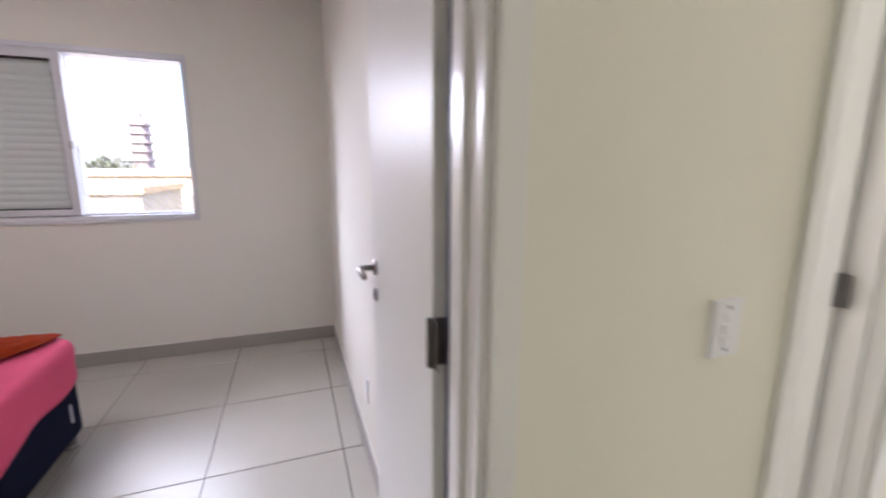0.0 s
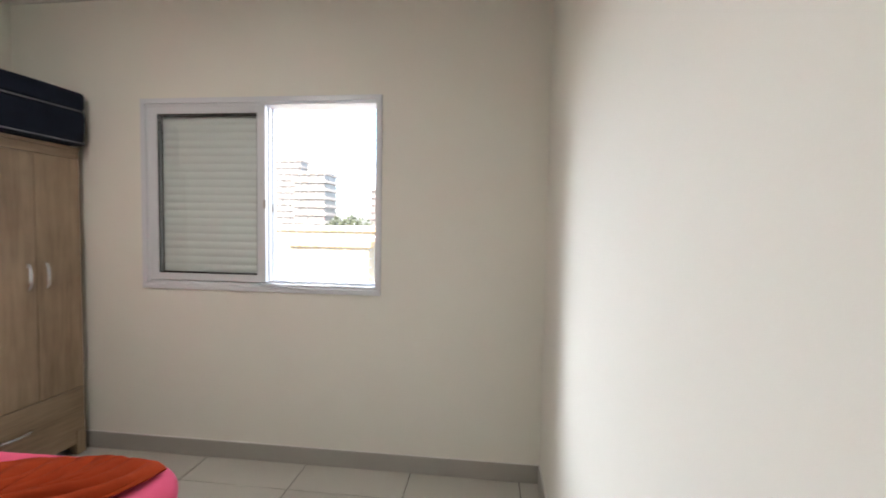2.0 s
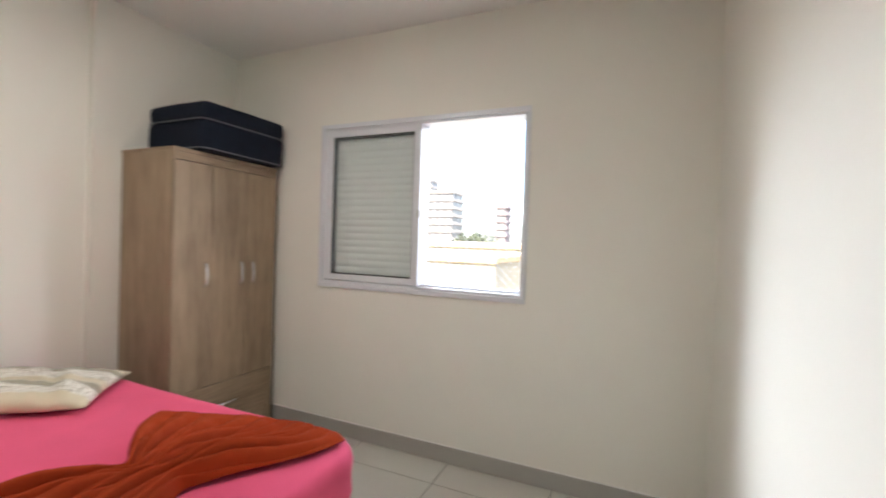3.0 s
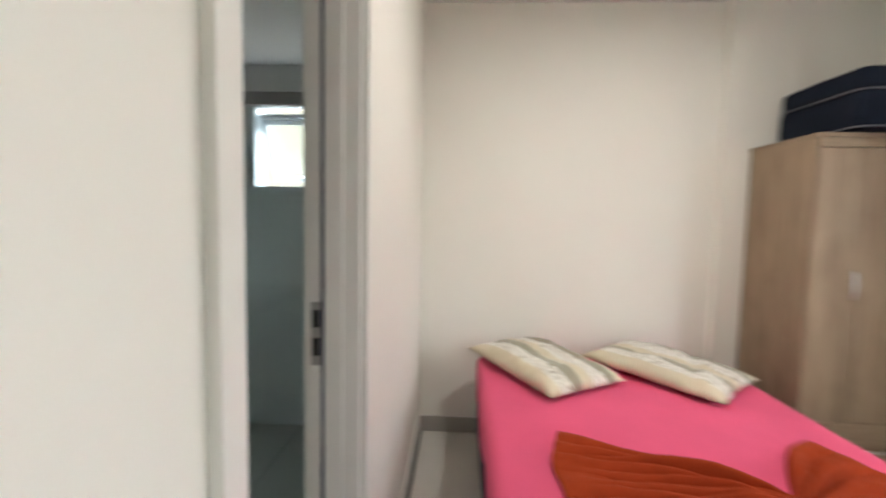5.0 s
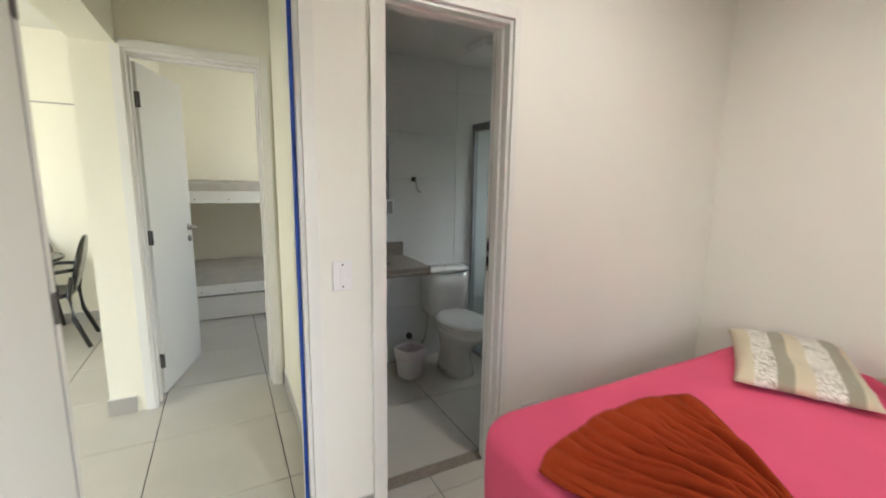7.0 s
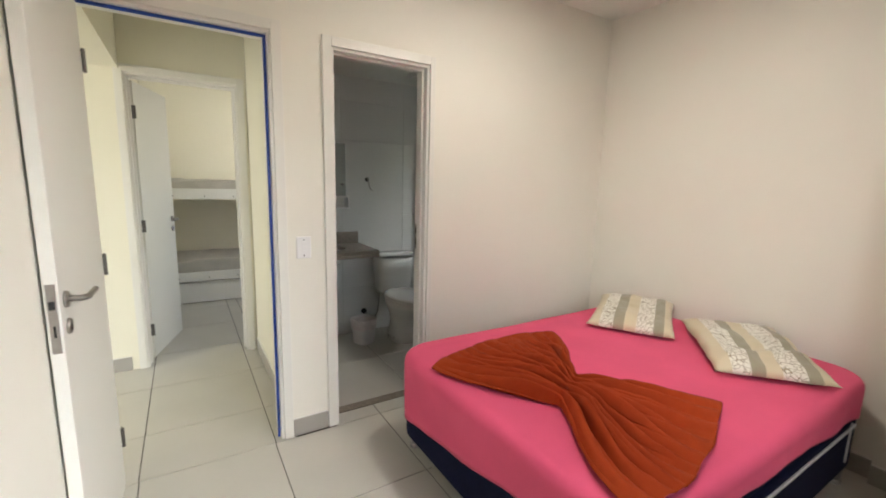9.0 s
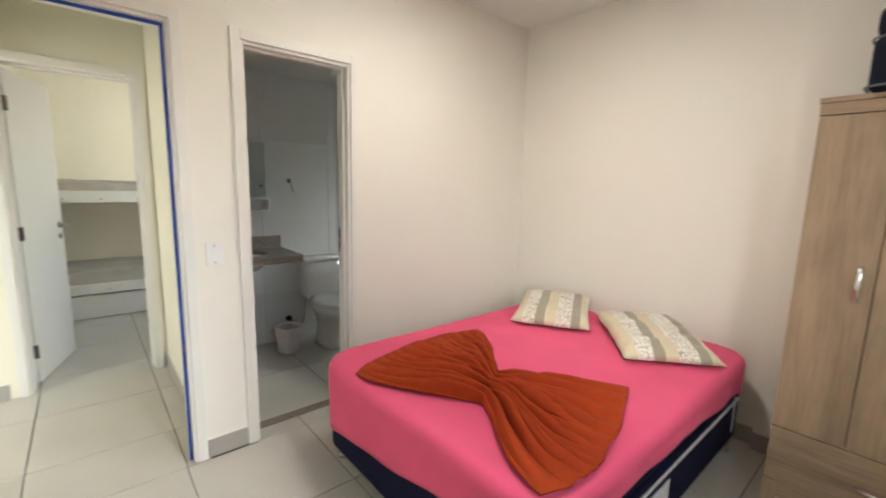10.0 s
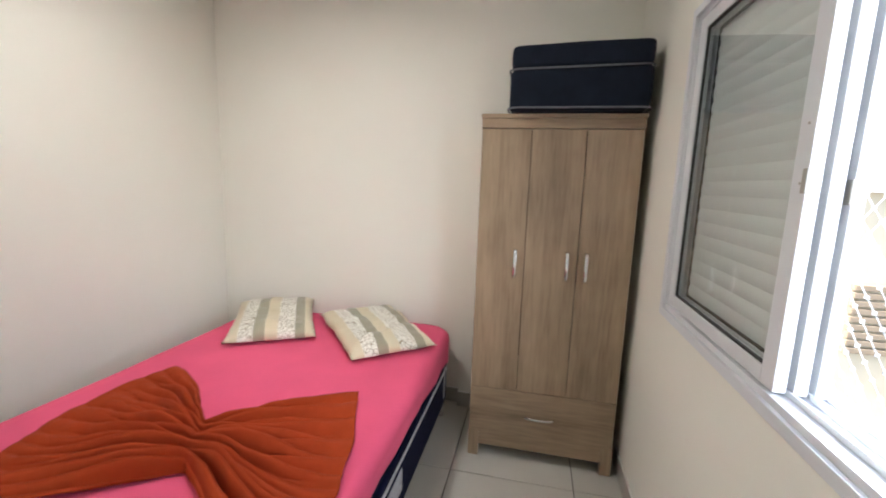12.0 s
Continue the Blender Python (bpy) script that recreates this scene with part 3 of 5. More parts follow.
# ---- bedroom window: fixed shutter half behind glass, open half with net ----
def window_bedroom():
    w = thing("window_1", "white aluminium sliding window, one half shuttered and one open", "window", (1.5425, YN, 1.56), kind="structure")
    inv = Matrix.Translation(-w.matrix_world.translation)

    def put(n, bm, m, parent=w, lab=""):
        bm.transform(inv)
        return part(n, bm, m, parent, lab)
    x0, x1, z0, z1 = 0.820, 2.266, 1.001, 2.108
    y = YN
    # inner cover trim
    c = 0.030
    put("window_trim", box(x0, x1, y - 0.012, y, z0, z0 + c, 0.003), M_ALU)
    put("window_trim", box(x0, x1, y - 0.012, y, z1 - c, z1, 0.003), M_ALU)
    put("window_trim", box(x0, x0 + c, y - 0.012, y, z0 + c, z1 - c, 0.003), M_ALU)
    put("window_trim", box(x1 - c, x1, y - 0.012, y, z0 + c, z1 - c, 0.003), M_ALU)
    # outer box frame with three tracks
    f0, f1, g0, g1 = x0 + 0.014, x1 - 0.014, z0 + 0.019, z1 - 0.015
    put("window_frame", box(f0, f1, y + 0.0005, y + 0.13, g0, g0 + 0.028, 0.002), M_ALU)
    put("window_frame", box(f0, f1, y + 0.0005, y + 0.13, g1 - 0.028, g1, 0.002), M_ALU)
    put("window_frame", box(f0, f0 + 0.022, y + 0.0005, y + 0.13, g0 + 0.028, g1 - 0.028, 0.002), M_ALU)
    put("window_frame", box(f1 - 0.022, f1, y + 0.0005, y + 0.13, g0 + 0.028, g1 - 0.028, 0.002), M_ALU)
    for k in (0.036, 0.074, 0.110):
        put("track", box(f0 + 0.022, f1 - 0.022, y + k, y + k + 0.004, g0 + 0.028, g0 + 0.042, 0.001, 1), M_ALU)
    a0, a1, b0, b1 = f0 + 0.020, 1.583, g0 + 0.034, g1 - 0.024

    def sash(name, u0, u1, ya, yb, w_, lab):
        s = put(name, box(u0, u0 + w_, ya, yb, b0, b1, 0.002), M_ALU, w, lab)
        put("stile", box(u1 - 0.052, u1, ya, yb, b0, b1, 0.002), M_ALU, s)
        put("rail", box(u0 + w_, u1 - 0.052, ya, yb, b0, b0 + 0.040, 0.002), M_ALU, s)
        put("rail", box(u0 + w_, u1 - 0.052, ya, yb, b1 - 0.046, b1, 0.002), M_ALU, s)
        i0, i1, j0, j1 = u0 + w_, u1 - 0.052, b0 + 0.040, b1 - 0.046
        for q in ((i0, i1, j0, j0 + 0.006), (i0, i1, j1 - 0.006, j1), (i0, i0 + 0.006, j0 + 0.006, j1 - 0.006), (i1 - 0.004, i1, j0 + 0.006, j1 - 0.006)):
            put("gasket", box(q[0], q[1], ya + 0.004, ya + 0.012, q[2], q[3]), M_BLACK, s)
        return s, (i0, i1, j0, j1)
    s1, (i0, i1, j0, j1) = sash("glass_sash", a0, a1, y + 0.006, y + 0.032, 0.058, "sliding glass sash")
    g = put("pane", box(i0 + 0.001, i1 - 0.001, y + 0.016, y + 0.020, j0 + 0.001, j1 - 0.001), M_GLASS, s1, "clear glass pane")
    g.visible_shadow = False
    put("latch", box(a1 - 0.012, a1 + 0.004, y + 0.002, y + 0.008, 1.48, 1.53, 0.002), M_BASE, s1)
    for z in (1.50, 1.62):
        put("rivet", cyl(bmesh.new(), (a1 - 0.022, y + 0.0045, z), (a1 - 0.022, y + 0.0075, z), 0.003, None, 8), M_BASE, s1)
    s2, _ = sash("shutter_sash", a0, a1 + 0.004, y + 0.044, y + 0.070, 0.050, "louvred shutter sash")
    n = 20
    pitch = (b1 - b0 - 0.10) / n
    for k in range(n):
        z = b0 + 0.045 + pitch * k
        prof = [(0.0044 * math.sin(math.pi * q / 6), pitch * q / 6 * 1.01) for q in range(7)]
        ring = [(-p_, q_) for p_, q_ in prof] + [(0.005 - p_, q_) for p_, q_ in prof[::-1]]
        bm = loft(bmesh.new(), [[(u_, y + 0.056 + p_, z + q_) for p_, q_ in ring] for u_ in (a0 + 0.050, a1 - 0.048)])
        put("slat", bm, M_SLAT, s2)
    s3, (i0, i1, j0, j1) = sash("outer_sash", a0 + 0.02, a1 + 0.008, y + 0.082, y + 0.106, 0.03, "outer sliding sash")
    put("shutter_panel", box(i0, i1, y + 0.090, y + 0.098, j0, j1), M_SLAT, s3, "closed outer shutter panel")
    put("latch", box(a1 - 0.006, a1 + 0.012, y + 0.076, y + 0.083, 1.46, 1.51, 0.002), M_BASE, s3)
    # outside sill
    put("window_sill", box(f0 - 0.03, f1 + 0.03, y + 0.131, y + 0.20, g0 - 0.02, g0 + 0.006, 0.003), M_CONCRETE)
    return w


window_bedroom()

bm = bmesh.new()
nx0, nx1, nz0, nz1, ny = 0.85, 2.235, 1.03, 2.09, YN + 0.158
s = 0.052
k = -1.456
while k < 1.1:
    for sgn in (1, -1):
        # clip each diagonal cord to the opening
        pts = []
        for u in (nx0, nx1):
            z = (nz0 if sgn > 0 else nz1) + sgn * ((u - nx0) * 1.0) + sgn * k
            pts.append((u, z))
        (ua, za), (ub, zb) = pts
        lo, hi = 0.0, 1.0
        for edge in (nz0, nz1):
            f = (edge - za) / (zb - za)
            inside_at_one = (zb >= edge) if edge == nz0 else (zb <= edge)
            if inside_at_one:
                lo = max(lo, f)
            else:
                hi = min(hi, f)
        if hi - lo > 0.02:
            tube(bm, [(ua + (ub - ua) * q, ny, za + (zb - za) * q) for q in (lo, hi)], 0.0012, 5)
    k += s
for i in range(50):
    for j in range(50):
        # a knot where two cords cross
        ka, kb = -1.456 + i * s, -1.456 + j * s
        u = (nz1 - nz0 - ka - kb) / 2
        z = nz0 + u + ka
        if 0.01 < u < nx1 - nx0 - 0.01 and nz0 + 0.01 < z < nz1 - 0.01:
            bx(bm, nx0 + u - 0.0035, nx0 + u + 0.0026, ny - 0.0026, ny + 0.0026, z - 0.0035, z + 0.0035)
tagged(part("safety_net", bm, M_NET), "pale grey diamond mesh safety net across the open window", "safety net", "", "stuff")


# ---- bathroom window, hinged pane tilted outwards ----
def window_bath():
    w = thing("window_2", "small white aluminium bathroom window with tilted pane", "window", (XW, -0.79, 1.815), kind="structure")
    inv = Matrix.Translation(-w.matrix_world.translation)

    def put(n, bm, m, lab="", parent=w):
        bm.transform(inv)
        return part(n, bm, m, parent, lab)
    y0, y1, z0, z1 = -1.09, -0.49, 1.53, 2.10
    for q in ((y0, y1, z0, z0 + 0.03), (y0, y1, z1 - 0.03, z1), (y0, y0 + 0.03, z0 + 0.03, z1 - 0.03), (y1 - 0.03, y1, z0 + 0.03, z1 - 0.03)):
        put("window_frame", box(XW - 0.12, XW + 0.006, q[0], q[1], q[2], q[3], 0.002), M_ALU)
    put("rail", box(XW - 0.10, XW - 0.06, y0 + 0.03, y1 - 0.03, z1 - 0.10, z1 - 0.075, 0.002), M_ALU)
    bm = bmesh.new()
    h = z1 - 0.11 - z0 - 0.035
    bx(bm, -0.012, 0.012, y0 + 0.035, y1 - 0.035, -0.03, 0, 0.002)
    bx(bm, -0.012, 0.012, y0 + 0.035, y1 - 0.035, -h, -h + 0.03, 0.002)
    bx(bm, -0.012, 0.012, y0 + 0.035, y0 + 0.065, -h + 0.03, -0.03, 0.002)
    bx(bm, -0.012, 0.012, y1 - 0.065, y1 - 0.035, -h + 0.03, -0.03, 0.002)
    m = Matrix.Translation((XW - 0.09, 0, z1 - 0.105)) @ Matrix.Rotation(radians(28), 4, "Y")
    bm.transform(m)
    s = put("sash", bm, M_ALU, "tilted open sash")
    bm = box(-0.002, 0.002, y0 + 0.064, y1 - 0.064, -h + 0.029, -0.029)
    bm.transform(m)
    g = put("pane", bm, M_GLASS, "clear glass pane", s)
    g.visible_shadow = False


window_bath()


# ---- bed ----
def bed():
    x0, x1, y0, y1, top = 0.010, 1.897, 0.355, 1.752, 0.572
    b = thing("bed", "double bed with pink fitted sheet on a navy box base", "bed", ((x0 + x1) / 2, (y0 + y1) / 2, 0))
    inv = Matrix.Translation(-b.matrix_world.translation)

    def put(n, bm, m, parent=b, lab="", smooth=False):
        bm.transform(inv)
        return part(n, bm, m, parent, lab, smooth)

    def cushion(a, b, c, d, low, high, corner, rim):
        """Upholstered block with well rounded upright corners and a softer rim."""
        bm = box(a, b, c, d, low, high)
        up = [e for e in bm.edges if abs(e.verts[0].co.z - e.verts[1].co.z) > 0.05]
        bmesh.ops.bevel(bm, geom=up, offset=corner, segments=6, profile=0.5, affect="EDGES")
        flat = [e for e in bm.edges if abs(e.verts[0].co.z - e.verts[1].co.z) < 0.001]
        bmesh.ops.bevel(bm, geom=flat, offset=rim, segments=3, profile=0.5, affect="EDGES")
        return bm
    base = put("base", cushion(x0 + 0.01, x1 - 0.022, y0 + 0.01, y1 - 0.012, 0.115, 0.375, 0.12, 0.012), M_NAVY, b, "navy quilted box base")
    put("mattress", cushion(x0 + 0.022, x1 - 0.030, y0 + 0.022, y1 - 0.022, 0.376, 0.535, 0.12, 0.02), M_NAVY, b, "navy sided mattress")
    # white woven band and lace panel along the window side of the base
    bm = bmesh.new()
    for i in range(12):
        u = x0 + 0.14 + i * (x1 - x0 - 0.29) / 12
        bx(bm, u, u + (x1 - x0 - 0.29) / 12, y1 - 0.0115, y1 - 0.004, 0.338, 0.352, 0.002, 1)
    put("border_band", bm, M_WHITECLOTH, base, "white woven border band")
    put("border_panel", box(1.05, 1.40, y1 - 0.0115, y1 - 0.007, 0.20, 0.30, 0.002, 1), M_WHITECLOTH, base, "white patterned fabric panel")
    for x in (0.20, 1.60):
        put("strap", box(x, x + 0.02, y1 - 0.0115, y1 - 0.006, 0.17, 0.37, 0.002, 1), M_WHITECLOTH, base, "white elastic strap")
    put("strap", box(x1 - 0.0215, x1 - 0.015, y1 - 0.20, y1 - 0.185, 0.20, 0.29, 0.002, 1), M_WHITECLOTH, base, "white elastic strap")
    for x in (0.106, 0.95, 1.795):
        for y in (y0 + 0.055, y1 - 0.055):
            bm = cyl(bmesh.new(), (x, y, 0.02), (x, y, 0.116), 0.024, 0.030, 18)
            cyl(bm, (x, y, 0.0), (x, y, 0.02), 0.031, 0.027, 18)
            put("foot", bm, M_STEEL, b, "short steel bed foot", True)
    # fitted sheet: domed top, rounded edges, skirt with uneven hem
    nd = 9
    r = 0.05
    bm = bmesh.new()

    def hem(x, y, side):
        if side == "foot":
            k = (y - y0) / (y1 - y0)
            return 0.19 + 0.26 * min(0.62, k) + 0.010 * math.sin(11 * k)
        if side == "window":
            k = (x - x0) / (x1 - x0)
            return 0.382 + 0.11 * min(k, 0.66) - 0.16 * max(0, k - 0.72) + 0.008 * math.sin(17 * k)
        return 0.34 + 0.02 * math.sin(7 * x)

    cor = 0.15
    loop = []
    for (ax, ay, bx_, by, side, n) in ((x1 - cor, y0, x0 + cor, y0, "wall", 40), (x0, y0 + cor, x0, y1 - cor, "head", 30), (x0 + cor, y1, x1 - cor, y1, "window", 44), (x1, y1 - cor, x1, y0 + cor, "foot", 34)):
        for i in range(n + 1):
            loop.append((ax + (bx_ - ax) * i / n, ay + (by - ay) * i / n, side))
        cx = x0 + cor if side in ("wall", "head") else x1 - cor
        cy = y0 + cor if side in ("wall", "foot") else y1 - cor
        start = {"wall": -90, "head": 180, "window": 90, "foot": 0}[side]
        for i in range(1, 8):
            t = radians(start - 90 * i / 8)
            loop.append((cx + cor * math.cos(t), cy + cor * math.sin(t), side))
    mx, my = (x0 + x1) / 2, (y0 + y1) / 2
    hems = [hem(x, y, s_) for x, y, s_ in loop]
    for _ in range(6):
        hems = [(hems[i - 1] + hems[i] + hems[(i + 1) % len(hems)]) / 3 for i in range(len(hems))]
    rings = []
    for q in (0.0, 0.3, 0.55, 0.75, 0.88):
        rings.append([(mx + (x - mx) * q, my + (y - my) * q, top + 0.005 * noise.noise((x * q * 3, y * q * 3, 1)) + 0.002 * noise.noise((x * q * 9, y * q * 4, 2)) + 0.006 * (1 - q)) for x, y, s_ in loop])
    def ring(inset, z_of):
        out = []
        for i, (x, y, s_) in enumerate(loop):
            dx, dy = mx - x, my - y
            L = math.hypot(dx, dy)
            out.append((x + inset * dx / L, y + inset * dy / L, z_of(i)))
        return out
    for k in range(5):
        t = radians(90 * k / 4)
        rings.append(ring(r * (1 - math.sin(t)), lambda i: top - r * (1 - math.cos(t)) + 0.003 * noise.noise((loop[i][0] * 5, loop[i][1] * 5, k * 0.3))))
    for k in range(1, nd + 1):
        q = k / nd
        def z_of(i):
            return (top - r) + (hems[i] - top + r) * q
        rg = []
        for i, (x, y, s_) in enumerate(loop):
            wv = (0.004 + 0.007 * q) * noise.noise((x * 6, y * 6, q * 1.5)) - 0.004 * q
            L = math.hypot(mx - x, my - y)
            rg.append((x - wv * (mx - x) / L, y - wv * (my - y) / L, z_of(i)))
        rings.append(rg)
    rings.append(ring(0.012, lambda i: hems[i] + 0.004))
    made = [[bm.verts.new(p) for p in rg] for rg in rings[1:]]
    centre = bm.verts.new((mx, my, top + 0.006))
    c = len(loop)
    for i in range(c):
        bm.faces.new((centre, made[0][i], made[0][(i + 1) % c]))
    for s_, e in zip(made, made[1:]):
        for i in range(c):
            bm.faces.new((s_[i], s_[(i + 1) % c], e[(i + 1) % c], e[i]))
    put("fitted_sheet", bm, M_PINK, b, "bright pink cotton fitted sheet", True)


bed()


def blanket():
    """Fleece throw gathered into a bow: two fans from one pinch, with folds running through it."""
    ends = [((1.875, 0.70), (1.49, 0.47), (1.02, 0.615)), ((1.84, 1.675), (1.57, 1.80), (1.015, 1.52))]
    pinch = ((1.606, 1.228), (1.425, 1.152))
    nu, nv = 180, 300
    bm = bmesh.new()
    z0 = 0.580
    mid = Vector(((pinch[0][0] + pinch[1][0]) / 2, (pinch[0][1] + pinch[1][1]) / 2))
    rows_ = []
    for i in range(nu + 1):
        u = -1 + 2 * i / nu
        e = ends[0] if u < 0 else ends[1]
        seed = 0.0 if u < 0 else 5.0
        w = abs(u)
        far = Vector((0.25 * e[0][0] + 0.5 * e[1][0] + 0.25 * e[2][0], 0.25 * e[0][1] + 0.5 * e[1][1] + 0.25 * e[2][1])) - mid
        far.normalize()
        row = []
        for j in range(nv + 1):
            v = j / nv
            # folds wander a little and merge on their way out of the pinch
            q = v + 0.035 * noise.noise((v * 4, u * 2.2, 1.0)) * min(1, 3 * w)
            en = Vector(((1 - v) ** 2 * e[0][0] + 2 * v * (1 - v) * e[1][0] + v * v * e[2][0], (1 - v) ** 2 * e[0][1] + 2 * v * (1 - v) * e[1][1] + v * v * e[2][1]))
            pn = Vector((pinch[0][0] + (pinch[1][0] - pinch[0][0]) * v, pinch[0][1] + (pinch[1][1] - pinch[0][1]) * v))
            d = en - pn
            on = far * d.dot(far)
            lateral = d - on
            flare = (math.sqrt(w * w + 0.0036) - 0.06) / 0.9418
            c = pn + on * w + lateral * (0.75 * math.sin(flare * math.pi / 2) + 0.25 * flare)
            ridge = lean = 0.0
            # rounded rolls parted by narrow creases, close at the pinch and dying out towards the ends
            for count, share, reach, sd in ((3.5, 0.15, 1.4, 2.0), (9.5, 1.0, 1.10, 7.0), (17.0, 0.60, 0.90, 11.0)):
                ph = math.pi * (count * q + 1.3 * noise.noise((q * 2.6, u * 0.8, sd)))
                each = 0.85 + 0.9 * noise.noise((q * count * 0.9, u * 1.2, sd + 20))
                k = share * max(0.15, each) * max(0.0, 1 - (w / reach) ** 1.6)
                ridge += k * (abs(math.sin(ph)) ** 1.05 - 0.48)
                lean += k * math.cos(ph) * math.copysign(1.0, math.sin(ph))
            amp = 0.125 * (1 - 0.55 * w) * (0.45 + 0.55 * min(1, w / 0.28))
            hem = min(1, 18 * v, 18 * (1 - v))
            env = math.sin(hem * math.pi / 2)
            rim = math.sin(min(1, (1 - w) * 30) * math.pi / 2)
            body = 0.010 * math.exp(-(w / 0.30) ** 2) * math.sin(math.pi * v) ** 0.5 + 0.012 * (1 - w)
            soft = 0.007 * noise.noise((c.x * 5, c.y * 5, 0.5)) + 0.0035 * noise.noise((c.x * 19, c.y * 19, 0))
            z = z0 + 0.009 + (0.10 + 0.90 * env) * (0.45 + 0.55 * rim) * (amp * ridge + body + soft)
            side = Vector((-far.y, far.x)) * (1 if u < 0 else -1)
            c = c + side * lean * 0.010 * env * min(1, 4 * w) + far * 0.022 * noise.noise((v * 4.5, 0, seed)) * w ** 3 + side * 0.016 * noise.noise((u * 5, v, 3.0)) * (1 - w)
            row.append(bm.verts.new((c.x, c.y, max(z, z0 + 0.002))))
        rows_.append(row)
    for a, b in zip(rows_, rows_[1:]):
        for j in range(nv):
            bm.faces.new((a[j], a[j + 1], b[j + 1], b[j]))
    ob = part("blanket", bm, M_ORANGE, None, "", True)
    sol = ob.modifiers.new("thickness", "SOLIDIFY")
    sol.thickness, sol.offset = 0.006, 0
    tagged(ob, "burnt orange fleece blanket gathered into a bow on the bed", "blanket")


blanket()


def pillow(at, rz, tilt, label, fold=False):
    """Flat cushion 0.68 x 0.46 m, soft edges pinched at the corners."""
    L, W, T = 0.35, 0.238, 0.062
    n, m = 40, 30
    bm = bmesh.new()
    sides = []
    for sg in (1, -1):
        grid = []
        for i in range(n + 1):
            row = []
            for j in range(m + 1):
                a, c = -1 + 2 * i / n, -1 + 2 * j / m
                pull = 1 - 0.05 * (1 - c * c) * abs(a) ** 4
                pull2 = 1 - 0.06 * (1 - a * a) * abs(c) ** 4
                h = max(0.0, (1 - a ** 4) * (1 - c ** 4)) ** 0.55
                z = sg * T * h * (1.0 if sg > 0 else 0.55)
                if sg > 0:
                    z += 0.024 * h * noise.noise((a * 2.2 + rz, c * 2.0, 0.4)) + 0.009 * h * noise.noise((a * 7, c * 7, rz))
                    if fold:
                        z += 0.014 * h * math.exp(-((a - 0.55 + 0.25 * c) / 0.10) ** 2) - 0.012 * h * math.exp(-((a - 0.38 + 0.25 * c) / 0.10) ** 2)
                row.append(bm.verts.new((L * a * pull + 0.010 * noise.noise((c * 3, rz, 1.0)) * a * a, W * c * pull2 + 0.010 * noise.noise((a * 3, rz, 5.0)) * c * c, z)))
            grid.append(row)
        sides.append(grid)
        for i in range(n):
            for j in range(m):
                bm.faces.new((grid[i][j], grid[i + 1][j], grid[i + 1][j + 1], grid[i][j + 1]))
    bmesh.ops.remove_doubles(bm, verts=bm.verts, dist=0.0004)
    ob = part("pillow", bm, M_PILLOW, None, "", True)
    ob.matrix_world = pose(at[0], at[1], at[2], 0, tilt, rz)
    tagged(ob, label, "pillow", "pillows on the bed")


pillow((0.345, 0.685, 0.618), 30, 2.0, "flat beige and olive striped pillow with white floral bands")
pillow((0.345, 1.335, 0.618), 41, 2.0, "beige and olive striped pillow with a folded flap", True)


